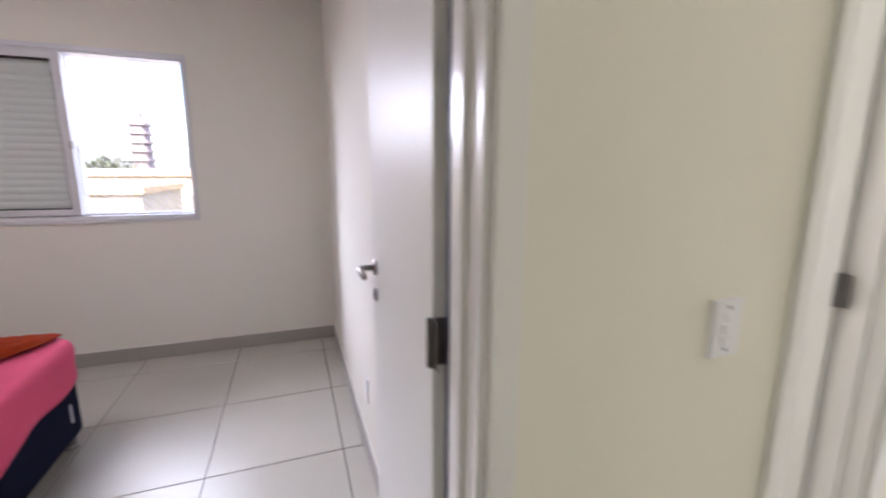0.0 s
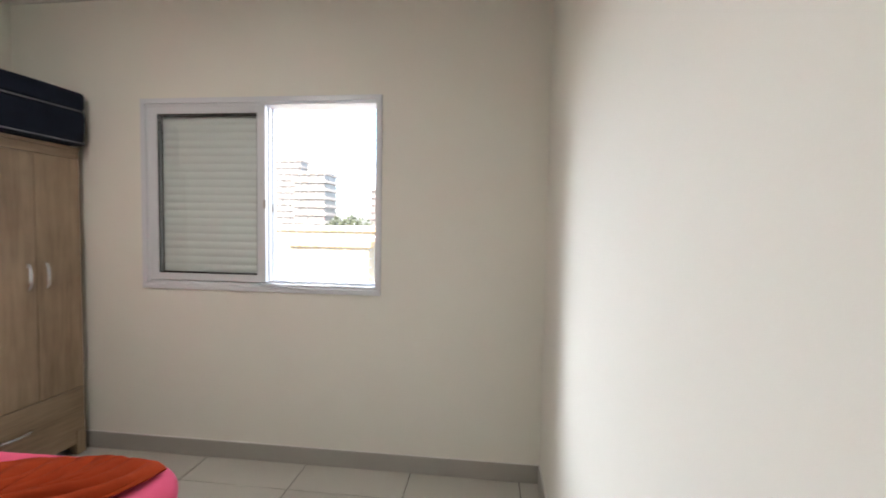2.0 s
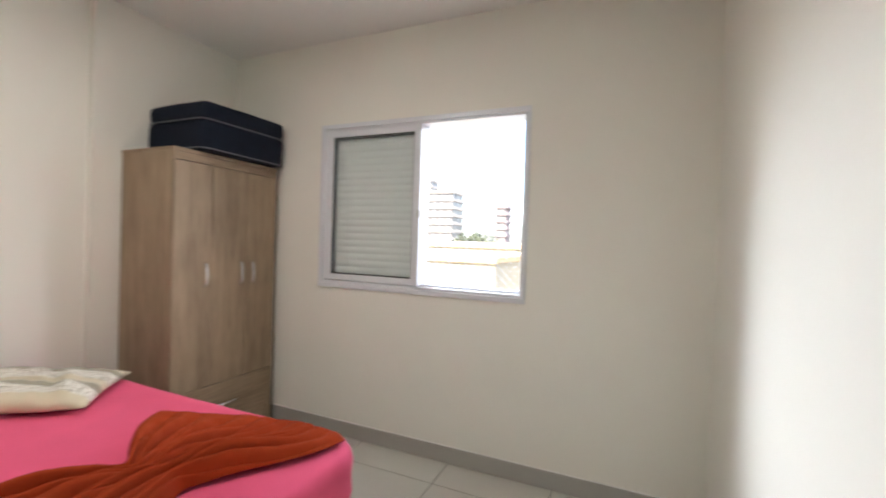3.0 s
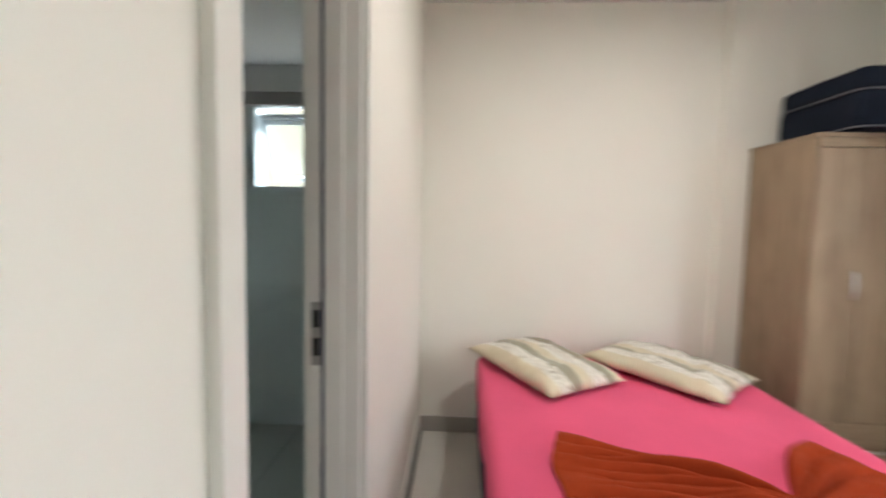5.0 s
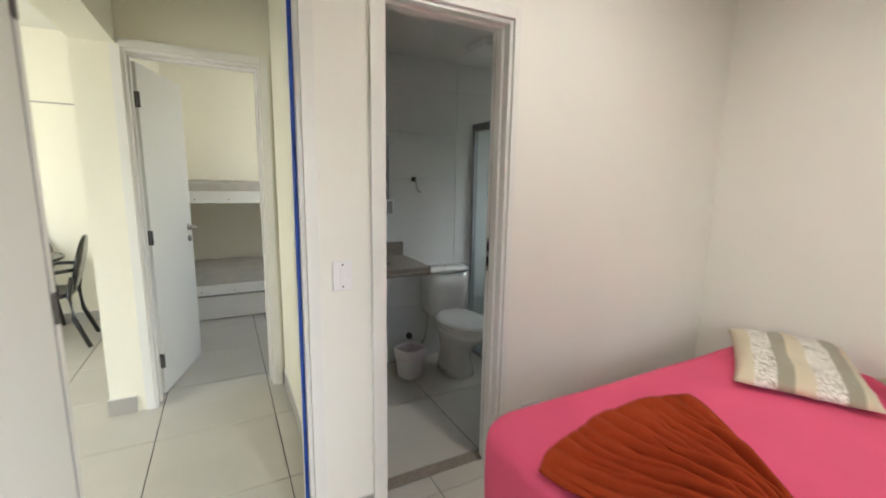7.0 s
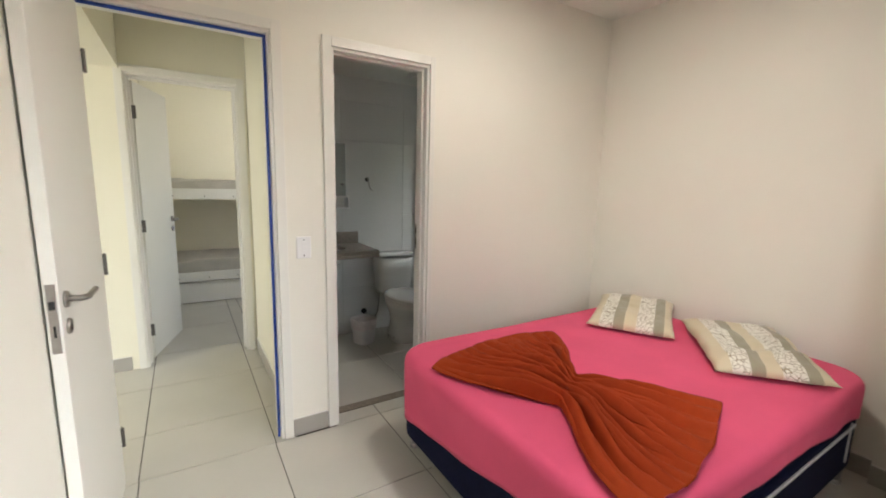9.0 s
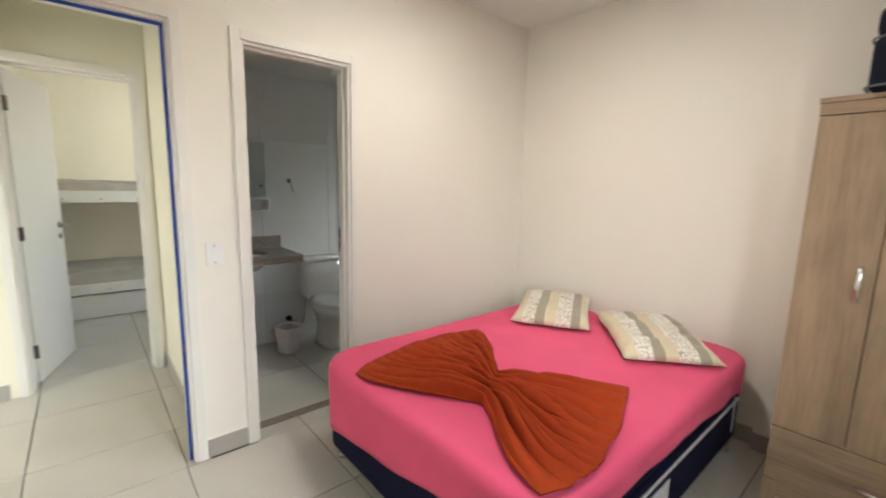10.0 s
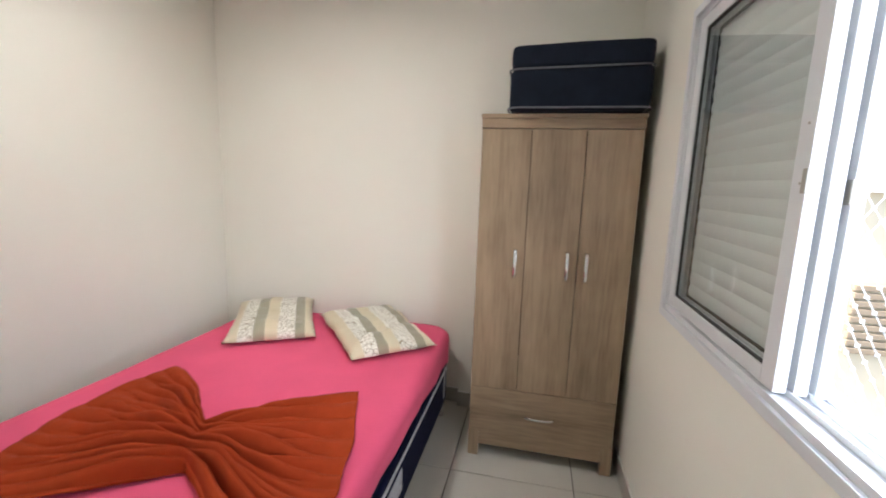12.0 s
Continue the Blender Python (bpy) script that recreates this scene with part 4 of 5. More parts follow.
# ---- wardrobe ----
def wardrobe():
    x0, x1, y0, y1, top = -0.012, 0.457, 1.936, 2.684, 1.818
    w = thing("wardrobe", "three-door oak laminate wardrobe with one drawer", "wardrobe", ((x0 + x1) / 2, (y0 + y1) / 2, 0))
    inv = Matrix.Translation(-w.matrix_world.translation)

    def put(n, bm, m, parent=w, lab="", smooth=False):
        bm.transform(inv)
        return part(n, bm, m, parent, lab, smooth)
    t = 0.015
    xf = x1 - 0.016
    put("side_panel", box(x0, xf, y0, y0 + t, 0.0, top - 0.02, 0.001, 1), M_OAK)
    put("side_panel", box(x0, xf, y1 - t, y1, 0.0, top - 0.02, 0.001, 1), M_OAK)
    put("back_panel", box(x0, x0 + 0.004, y0 + t, y1 - t, 0.10, top - 0.02), M_GAP)
    put("bottom_panel", box(x0 + 0.004, xf, y0 + t, y1 - t, 0.10, 0.115), M_OAK_Y)
    put("shelf", box(x0 + 0.004, xf - 0.004, y0 + t, y1 - t, 0.398, 0.412), M_OAK_Y)
    put("top_panel", box(x0, x1 + 0.004, y0 - 0.004, y1 + 0.004, top - 0.02, top, 0.002), M_OAK_Y)
    put("top_rail", box(xf, x1, y0, y1, 1.751, top - 0.021, 0.002), M_OAK_Y)
    g = 0.0035
    cuts = [y0 + 0.001, 2.179, 2.433, y1 - 0.001]
    hand = [2.133, 2.384, 2.474]
    for a, b, hy in zip(cuts, cuts[1:], hand):
        d = put("door", box(xf, x1, a + g / 2, b - g / 2, 0.406, 1.747, 0.0018), M_OAK)
        pts = [(x1, hy, 1.015), (x1 + 0.015, hy, 1.021), (x1 + 0.025, hy, 1.046), (x1 + 0.028, hy, 1.088), (x1 + 0.025, hy, 1.13), (x1 + 0.015, hy, 1.158), (x1, hy, 1.164)]
        bm = bmesh.new()
        loft(bm, [[(p[0] + 0.0035 * c, p[1] + 0.009 * s_, p[2]) for c, s_ in ((1, -0.7), (1, 0.7), (0, 1), (-1, 0.7), (-1, -0.7), (0, -1))] for p in pts])
        put("handle", bm, M_CHROME, d, "arched chrome bow handle", True)
    dr = put("drawer", box(xf, x1, y0 + 0.003, y1 - 0.003, 0.150, 0.402, 0.002), M_OAK_Y)
    yc, zc = 2.306, 0.268
    bm = bmesh.new()
    pts = [(x1, -0.078), (x1 + 0.015, -0.071), (x1 + 0.025, -0.042), (x1 + 0.028, 0.0), (x1 + 0.025, 0.042), (x1 + 0.015, 0.071), (x1, 0.078)]
    loft(bm, [[(p + 0.003 * c, yc + q, zc + 0.007 * s_) for c, s_ in ((1, -0.7), (1, 0.7), (0, 1), (-1, 0.7), (-1, -0.7), (0, -1))] for p, q in pts])
    put("handle", bm, M_CHROME, dr, "arched chrome bow handle", True)
    put("plinth", box(xf - 0.03, xf - 0.012, y0 + 0.055, y1 - 0.055, 0.072, 0.148, 0.001, 1), M_OAK_Y)
    for a in (y0, y1 - 0.055):
        put("leg", box(xf - 0.035, x1, a, a + 0.055, 0.0, 0.148, 0.002), M_OAK)
    put("apron", box(xf - 0.012, x1 - 0.004, y0 + 0.055, y1 - 0.055, 0.068, 0.148, 0.002), M_OAK_Y)


wardrobe()


def stored_mattress():
    """Single mattress folded in two on top of the wardrobe."""
    x0, x1, y0, y1 = 0.0, 0.515, 2.06, 2.69
    m = thing("folded_mattress", "folded dark navy mattress with grey piping on the wardrobe", "mattress", ((x0 + x1) / 2, (y0 + y1) / 2, 1.818))
    inv = Matrix.Translation(-m.matrix_world.translation)

    def slab(name, z0, z1, dx, dy, tilt):
        bm = box(x0 + dx, x1 - dx * 0.4, y0 + dy, y1 - dy, z0, z1, 0.048, 5)
        bmesh.ops.subdivide_edges(bm, edges=bm.edges, cuts=3, use_grid_fill=True)
        for v in bm.verts:
            k = (v.co.y - y0) / (y1 - y0)
            v.co.z += tilt * k * (1 if v.co.z > (z0 + z1) / 2 else 0.4) + 0.009 * noise.noise(v.co * 5)
            v.co.x += 0.010 * noise.noise(v.co * 5 + Vector((3, 1, 0)))
        bm.transform(inv)
        return part(name, bm, M_BLACKBLUE, m, "", True)
    slab("lower_half", 1.820, 2.008, 0.0, 0.004, 0.010)
    slab("upper_half", 2.008, 2.112, 0.004, 0.006, 0.020)
    for z, d, tl in ((1.836, -0.002, 0.0), (2.006, -0.001, 0.012)):
        e = 0.05
        pts = []
        for cx, cy, st in ((x1 - e - d, y0 + e + d, -90), (x1 - e - d, y1 - e - d, 0), (x0 + e, y1 - e - d, 90), (x0 + e, y0 + e + d, 180)):
            for i in range(5):
                t = radians(st + 90 * i / 4)
                px, py = cx + e * math.cos(t), cy + e * math.sin(t)
                pts.append((px, py, z + tl * (py - y0) / (y1 - y0)))
        bm = tube(bmesh.new(), pts, 0.0048, 8, True)
        bm.transform(inv)
        part("piping", bm, M_PIPING, m, "grey edge piping", True)


stored_mattress()


# ---- wall plates ----
def switch_plate(at, rz, label):
    """Plate 75 x 115 mm with three rockers and two screws, facing local -y."""
    p = thing("light_switch", label, "light switch", at, rz)
    part("plate", box(-0.0375, 0.0375, -0.009, 0.0, -0.0575, 0.0575, 0.004, 3), M_PLASTIC, p)
    for k in (-0.024, 0.0, 0.024):
        part("rocker", box(-0.011, 0.011, -0.012, -0.0085, k - 0.009, k + 0.009, 0.0015), M_PLASTIC, p)
    for k in (-0.042, 0.042):
        part("screw", cyl(bmesh.new(), (0, -0.0085, k), (0, -0.0105, k), 0.0035, None, 10), M_DARKSTEEL, p)
    return p


def socket_plate(at, rz, label, upright):
    p = thing("power_socket", label, "power socket", at, rz)
    w, h = (0.0375, 0.0575) if upright else (0.0575, 0.0375)
    part("plate", box(-w, w, -0.008, 0.0, -h, h, 0.004, 3), M_PLASTIC, p)
    part("insert", box(-0.022, 0.022, -0.010, -0.0078, -0.014, 0.014, 0.002), M_PLASTIC, p)
    for k in (-0.0095, 0.0, 0.0095):
        part("pin_hole", cyl(bmesh.new(), (k, -0.0095, -0.002 if k == 0 else 0.001), (k, -0.0105, -0.002 if k == 0 else 0.001), 0.0024, None, 10), M_BLACK, p)


switch_plate((2.268, 0.0, 1.068), 180, "white plastic wall switch with three rockers and two screws")
switch_plate((3.645, -0.13, 1.055), 0, "white plastic hall wall switch beside the side door")
socket_plate((1.315, 0.0, 0.28), 180, "white plastic power socket low on the wall", False)
socket_plate((XE, 1.13, 0.36), -90, "white plastic power socket low on the wall", True)


# ---- bathroom ----
M_LINER = mat("pink_bin_liner", (0.76, 0.66, 0.64), 0.35, vary=0.08, scale=30, bump=0.1)

def vanity():
    v = thing("vanity_top", "beige granite washbasin top with backsplash", "vanity", (1.80, -1.15, 0.86))
    n = 48
    a0, b0 = 0.355, 0.245
    outer, inner = [], []
    for i in range(n):
        t = 2 * math.pi * (i + 0.5) / n
        c, s_ = math.cos(t), math.sin(t)
        k = 1 / max(abs(c) / a0, abs(s_) / b0)
        outer.append((c * k, s_ * k))
        inner.append((0.05 + 0.20 * c, -0.005 + 0.145 * s_))
    bm = bmesh.new()
    rings = [[bm.verts.new((x, y, z)) for x, y in r] for r, z in ((outer, 0.0), (inner, 0.0), (inner, -0.03), (outer, -0.03))]
    for s_, e in zip(rings, rings[1:] + rings[:1]):
        for i in range(n):
            bm.faces.new((s_[i], s_[(i + 1) % n], e[(i + 1) % n], e[i]))
    part("slab", bm, M_GRANITE, v)
    part("apron", box(-0.353, 0.355, 0.225, 0.247, -0.055, -0.031, 0.003), M_GRANITE, v)
    part("backsplash", box(-0.345, 0.355, -0.245, -0.225, 0.001, 0.105, 0.003), M_GRANITE, v)
    bm = bmesh.new()
    loft(bm, [oval(0.05, -0.005, -0.0305, 0.205, 0.150), oval(0.05, -0.005, -0.07, 0.195, 0.140), oval(0.05, -0.005, -0.13, 0.14, 0.10), oval(0.05, -0.005, -0.155, 0.06, 0.045)], cap=False)
    bm.faces.new([bm.verts.new(p) for p in oval(0.05, -0.005, -0.155, 0.06, 0.045)])
    ob = part("basin", bm, M_PORCELAIN, v, "white porcelain undermount basin", True)
    ob.modifiers.new("thickness", "SOLIDIFY").thickness = 0.008
    part("drain_pipe", tube(bmesh.new(), [(0.05, -0.005, -0.155), (0.05, -0.005, -0.25), (0.05, -0.03, -0.28), (0.05, -0.08, -0.28), (0.05, -0.10, -0.25), (0.05, -0.24, -0.24)], 0.017, 12), M_CHROME, v, "chrome drain trap", True)
    bm = cyl(bmesh.new(), (0.05, -0.185, 0.0), (0.05, -0.185, 0.10), 0.018, 0.015, 18)
    tube(bm, [(0.05, -0.185, 0.095), (0.05, -0.16, 0.115), (0.05, -0.09, 0.11), (0.05, -0.075, 0.095)], 0.009, 12)
    part("tap", bm, M_CHROME, v, "chrome basin tap", True)


vanity()


def mirror_cabinet():
    m = thing("mirror_cabinet", "white bathroom mirror cabinet with an open shelf", "cabinet", (1.835, -1.40, 1.19))
    part("body", box(-0.235, 0.24, 0.0, 0.105, 0.10, 0.545, 0.003), M_PLASTIC, m)
    d = part("door", box(-0.235, 0.24, 0.1055, 0.118, 0.102, 0.543, 0.002), M_MIRROR, m, "mirrored cabinet door")
    part("knob", cyl(bmesh.new(), (-0.205, 0.118, 0.20), (-0.205, 0.130, 0.20), 0.009, 0.012, 14), M_STEEL, d)
    part("shelf", box(-0.27, 0.24, 0.0, 0.115, -0.012, 0.0, 0.002), M_PLASTIC, m)
    part("shelf_top", box(-0.27, 0.24, 0.0, 0.115, 0.086, 0.0995, 0.002), M_PLASTIC, m)
    part("shelf_side", box(-0.27, -0.258, 0.0, 0.115, 0.0, 0.086, 0.001, 1), M_PLASTIC, m)


mirror_cabinet()


def toilet():
    t = thing("toilet", "white porcelain toilet with closed lid and cistern", "toilet", (1.15, -1.09, 0))
    bm = bmesh.new()
    loft(bm, [oval(0, 0.02, 0.0, 0.115, 0.17, 32, 2.6), oval(0, 0.02, 0.05, 0.110, 0.165, 32, 2.6), oval(0, 0.01, 0.16, 0.095, 0.15, 32), oval(0, 0.05, 0.26, 0.125, 0.20, 32),
              oval(0, 0.10, 0.34, 0.170, 0.255, 32), oval(0, 0.12, 0.385, 0.183, 0.270, 32), oval(0, 0.12, 0.395, 0.175, 0.262, 32)])
    part("bowl", bm, M_PORCELAIN, t, "", True)
    bm = bmesh.new()
    loft(bm, [oval(0, 0.12, 0.396, 0.176, 0.262, 36), oval(0, 0.12, 0.400, 0.188, 0.274, 36), oval(0, 0.12, 0.412, 0.188, 0.274, 36), oval(0, 0.12, 0.416, 0.182, 0.268, 36)])
    part("seat", bm, M_PORCELAIN, t, "", True)
    bm = bmesh.new()
    loft(bm, [oval(0, 0.12, 0.417, 0.180, 0.266, 36), oval(0, 0.12, 0.420, 0.187, 0.272, 36), oval(0, 0.12, 0.434, 0.184, 0.270, 36), oval(0, 0.115, 0.442, 0.150, 0.235, 36)])
    part("lid", bm, M_PORCELAIN, t, "closed white toilet lid", True)
    bm = bmesh.new()
    loft(bm, [oval(0, -0.19, 0.40, 0.150, 0.085, 36, 5), oval(0, -0.19, 0.43, 0.165, 0.095, 36, 5), oval(0, -0.19, 0.60, 0.178, 0.10, 36, 5), oval(0, -0.19, 0.735, 0.182, 0.102, 36, 5)])
    c = part("cistern", bm, M_PORCELAIN, t, "", True)
    bm = bmesh.new()
    loft(bm, [oval(0, -0.19, 0.736, 0.188, 0.108, 36, 5), oval(0, -0.19, 0.755, 0.190, 0.110, 36, 5), oval(0, -0.19, 0.765, 0.180, 0.100, 36, 5)])
    part("cistern_lid", bm, M_PORCELAIN, c, "", True)
    part("flush_button", cyl(bmesh.new(), (0, -0.19, 0.765), (0, -0.19, 0.772), 0.024, 0.021, 20), M_CHROME, c, "chrome flush button", True)
    bm = cyl(bmesh.new(), (0.105, 0.08, 0.035), (0.118, 0.08, 0.035), 0.012, None, 12)
    part("bolt_cap", bm, M_BASE, t)


toilet()

bm = cyl(bmesh.new(), (1.40, -1.395, 0.20), (1.40, -1.375, 0.20), 0.026, 0.024, 18)
cyl(bm, (1.40, -1.376, 0.20), (1.40, -1.345, 0.20), 0.012, None, 14)
valve = thing("water_valve", "dark water valve with braided hose to the cistern", "valve", (1.40, -1.395, 0.20))
bm.transform(Matrix.Translation((-1.40, 1.395, -0.20)))
part("valve_body", bm, M_BLACK, valve, "", True)
part("hose", tube(bmesh.new(), [(0, 0.05, 0.0), (-0.02, 0.075, -0.06), (-0.06, 0.09, -0.07), (-0.10, 0.10, 0.0), (-0.11, 0.11, 0.10), (-0.11, 0.12, 0.21)], 0.006, 10), M_STEEL, valve, "braided steel hose", True)

hk = thing("towel_hook", "small dark wall hook beside the mirror cabinet", "hook", (1.362, -1.40, 1.435))
part("rosette", cyl(bmesh.new(), (0, 0, 0), (0, 0.012, 0), 0.02, 0.018, 18), M_DARKSTEEL, hk, "", True)
part("ring", tube(bmesh.new(), [(0.0, 0.02, 0.0), (-0.012, 0.03, -0.03), (-0.012, 0.03, -0.06), (-0.03, 0.03, -0.09), (-0.055, 0.03, -0.10)], 0.004, 8), M_STEEL, hk, "", True)


def waste_bin():
    b = thing("waste_bin", "small open white plastic bin with a pale pink liner", "bin", (1.50, -1.13, 0), 20)
    bm = bmesh.new()
    loft(bm, [oval(0, 0, z, k, k, 32, 3.5) for z, k in ((0.0, 0.074), (0.01, 0.078), (0.215, 0.096), (0.218, 0.093), (0.03, 0.072))])
    part("bucket", bm, M_BIN, b, "", True)
    bm = bmesh.new()
    rings = []
    for n_, (z, k) in enumerate(((0.10, 0.078), (0.20, 0.090), (0.222, 0.096), (0.215, 0.1005), (0.175, 0.0985), (0.135, 0.0965))):
        rings.append([(x * (1 + 0.03 * noise.noise((x * 50, y * 50, n_ * 0.4)) * (n_ > 1)), y, q + 0.022 * noise.noise((x * 25, y * 25, 2.0)) * (n_ > 3)) for x, y, q in oval(0, 0, z, k, k, 48, 3.5)])
    loft(bm, rings, False)
    part("bin_liner", bm, M_LINER, b, "crinkled pale pink plastic bin liner", True)


waste_bin()


def shower():
    s_ = thing("shower_screen", "glass shower screen in a grey-white aluminium frame", "shower screen", (0.83, -0.765, 0))
    part("post", box(-0.018, 0.018, -0.632, -0.600, 0.0, 1.82, 0.002), M_STEELFRAME, s_)
    part("post", box(-0.018, 0.018, 0.600, 0.632, 0.0, 1.82, 0.002), M_STEELFRAME, s_)
    part("top_rail", box(-0.022, 0.022, -0.632, 0.632, 1.8205, 1.872, 0.003), M_STEELFRAME, s_)
    part("bottom_track", box(-0.020, 0.020, -0.599, 0.599, 0.0, 0.028, 0.002), M_STEELFRAME, s_)
    for y0, y1, x in ((-0.60, 0.03, 0.008), (-0.03, 0.60, -0.008)):
        g = part("pane", box(x - 0.004, x + 0.004, y0, y1, 0.029, 1.820), M_SHOWERGLASS, s_, "clear shower glass")
        g.visible_shadow = False


shower()

vl = thing("shower_valve", "chrome shower valve on the tiled wall", "tap", (0.33, -1.40, 1.14))
bm = cyl(bmesh.new(), (0, 0.006, 0), (0, 0.016, 0), 0.032, 0.030, 20)
cyl(bm, (0, 0.016, 0), (0, 0.06, 0), 0.018, 0.022, 18)
part("valve_body", bm, M_CHROME, vl, "", True)
part("handle", box(-0.006, 0.006, 0.06, 0.072, -0.035, 0.035, 0.003), M_CHROME, vl)
sh = thing("electric_shower", "white electric shower on a wall arm", "shower", (0.27, -1.40, 2.10))
part("arm", tube(bmesh.new(), [(0, 0.006, 0), (0, 0.10, 0.02), (0, 0.20, 0.01), (0, 0.24, -0.03)], 0.010, 10), M_PLASTIC, sh, "", True)
bm = bmesh.new()
loft(bm, [oval(0, 0.24, -0.03, 0.02, 0.02, 20), oval(0, 0.24, -0.06, 0.05, 0.05, 20), oval(0, 0.24, -0.11, 0.075, 0.075, 20), oval(0, 0.24, -0.12, 0.07, 0.07, 20)])
part("head", bm, M_PLASTIC, sh, "", True)

bl = thing("ceiling_light", "square white bathroom ceiling light, switched off", "ceiling light", (1.03, -0.90, 2.31))
part("frame", box(-0.115, 0.115, -0.115, 0.115, -0.040, 0.0, 0.006, 3), M_PLASTIC, bl)
part("diffuser", box(-0.095, 0.095, -0.095, 0.095, -0.046, -0.0405, 0.002), M_WHITE, bl)


cl = thing("ceiling_light", "square white bedroom ceiling light, switched on", "ceiling light", (1.32, 1.08, H))
part("frame", box(-0.12, 0.12, -0.12, 0.12, -0.042, 0.0, 0.006, 3), M_PLASTIC, cl)
part("diffuser", box(-0.10, 0.10, -0.10, 0.10, -0.050, -0.0425, 0.002), M_LAMP, cl, "glowing diffuser")


# ---- bunk room ----
def bunk_bed():
    x0, x1, yf, yb = 1.24, 3.10, -3.06, -3.93
    b = thing("bunk_bed", "white painted wooden bunk bed with a trundle drawer", "bunk bed", ((x0 + x1) / 2, (yf + yb) / 2, 0))
    inv = Matrix.Translation(-b.matrix_world.translation)

    def put(n, bm, m=M_BUNK, lab="", smooth=False):
        bm.transform(inv)
        return part(n, bm, m, b, lab, smooth)
    for x in (x0, x1 - 0.05):
        for y in (yf, yb + 0.05):
            put("post", box(x, x + 0.05, y - 0.05, y, 0, 1.62, 0.004), M_BUNK)
    for z0, z1 in ((1.175, 1.29), (0.262, 0.362)):
        for y in (yf - 0.012, yb + 0.026):
            put("side_rail", box(x0 + 0.05, x1 - 0.05, y - 0.012, y + 0.014, z0, z1, 0.003), M_BUNK)
        put("slat_base", box(x0 + 0.05, x1 - 0.05, yb + 0.05, yf - 0.03, z0 + 0.02, z0 + 0.045), M_OAK_Y)
        for x in (x0 + 0.012, x1 - 0.038):
            put("end_rail", box(x, x + 0.026, yb + 0.05, yf - 0.05, z0, z1, 0.003), M_BUNK)
        for k in range(6):
            x = x0 + 0.20 + k * 0.29
            put("bolt", cyl(bmesh.new(), (x, yf + 0.002, z0 + 0.035), (x, yf + 0.0035, z0 + 0.035), 0.006, None, 10), M_DARKSTEEL)
    put("trundle_drawer", box(x0 + 0.06, x1 - 0.06, yf - 0.045, yf - 0.02, 0.012, 0.245, 0.004), M_BUNK, "white trundle drawer front")
    put("drawer_box", box(x0 + 0.08, x1 - 0.08, yb + 0.06, yf - 0.046, 0.02, 0.20), M_BUNK)
    return b


bunk_bed()


def wrapped_mattress(z0, h, label, seed):
    x0, x1, y0, y1 = 1.31, 3.03, -3.86, -3.095
    bm = box(x0, x1, y0, y1, z0, z0 + h, 0.035, 4)
    bmesh.ops.subdivide_edges(bm, edges=bm.edges, cuts=9, use_grid_fill=True)
    for v in bm.verts:
        k = (v.co.z - z0) / h
        v.co.z += k * (0.030 * noise.noise((v.co.x * 3 + seed, v.co.y * 9, seed)) + 0.016 * noise.noise((v.co.x * 9 + v.co.y * 6, v.co.y * 14, seed)))
        v.co.y += 0.006 * noise.noise((v.co.x * 10, v.co.z * 20, seed))
    ob = part("mattress", bm, M_COVER, None, "", True)
    tagged(ob, label, "mattress", "bunk mattresses")


wrapped_mattress(1.2205, 0.155, "single mattress in crumpled clear plastic on the upper bunk", 2.0)
wrapped_mattress(0.3095, 0.185, "single mattress in crumpled clear plastic on the lower bunk", 5.0)


# ---- living room: round table and black oval-back armchairs ----
def armchair():
    c = thing("dining_chair", "glossy black plastic armchair with an oval back", "chair", (0, 0, 0), group="chairs round the table")
    bm = bmesh.new()
    loft(bm, [oval(0, 0, 0.430, 0.235, 0.225, 28, 3), oval(0, 0, 0.442, 0.245, 0.235, 28, 3), oval(0, 0, 0.462, 0.245, 0.235, 28, 3), oval(0, 0, 0.455, 0.20, 0.19, 28, 3)])
    part("seat", bm, M_CHAIR, c, "", True)
    # oval back leaning backwards
    bm = bmesh.new()
    rings = []
    for dy in (-0.010, 0.010):
        rings.append([(0.205 * math.cos(2 * math.pi * i / 32), -0.235 + dy - 0.10 * (0.5 + 0.5 * math.sin(2 * math.pi * i / 32)), 0.70 + 0.225 * math.sin(2 * math.pi * i / 32)) for i in range(32)])
    loft(bm, rings)
    part("backrest", bm, M_CHAIR, c, "", True)
    for sx in (-1, 1):
        part("front_leg", tube(bmesh.new(), [(0.20 * sx, 0.19, 0.44), (0.205 * sx, 0.20, 0.22), (0.215 * sx, 0.215, 0.0)], 0.017, 10), M_CHAIR, c, "", True)
        part("rear_leg", tube(bmesh.new(), [(0.185 * sx, -0.25, 0.60), (0.19 * sx, -0.22, 0.44), (0.195 * sx, -0.235, 0.25), (0.205 * sx, -0.32, 0.0)], 0.018, 10), M_CHAIR, c, "", True)
        part("armrest", tube(bmesh.new(), [(0.185 * sx, -0.265, 0.66), (0.255 * sx, -0.12, 0.655), (0.265 * sx, 0.08, 0.65), (0.255 * sx, 0.14, 0.635), (0.225 * sx, 0.16, 0.55), (0.215 * sx, 0.13, 0.455)], 0.015, 10), M_CHAIR, c, "", True)
    return c


chair = armchair()
chair.matrix_world = pose(4.04, -2.94, 0, 0, 0, -86)
copy_thing(chair, pose(4.25, -3.175, 0, 0, 0, 4))
copy_thing(chair, pose(4.52, -2.36, 0, 0, 0, 176))

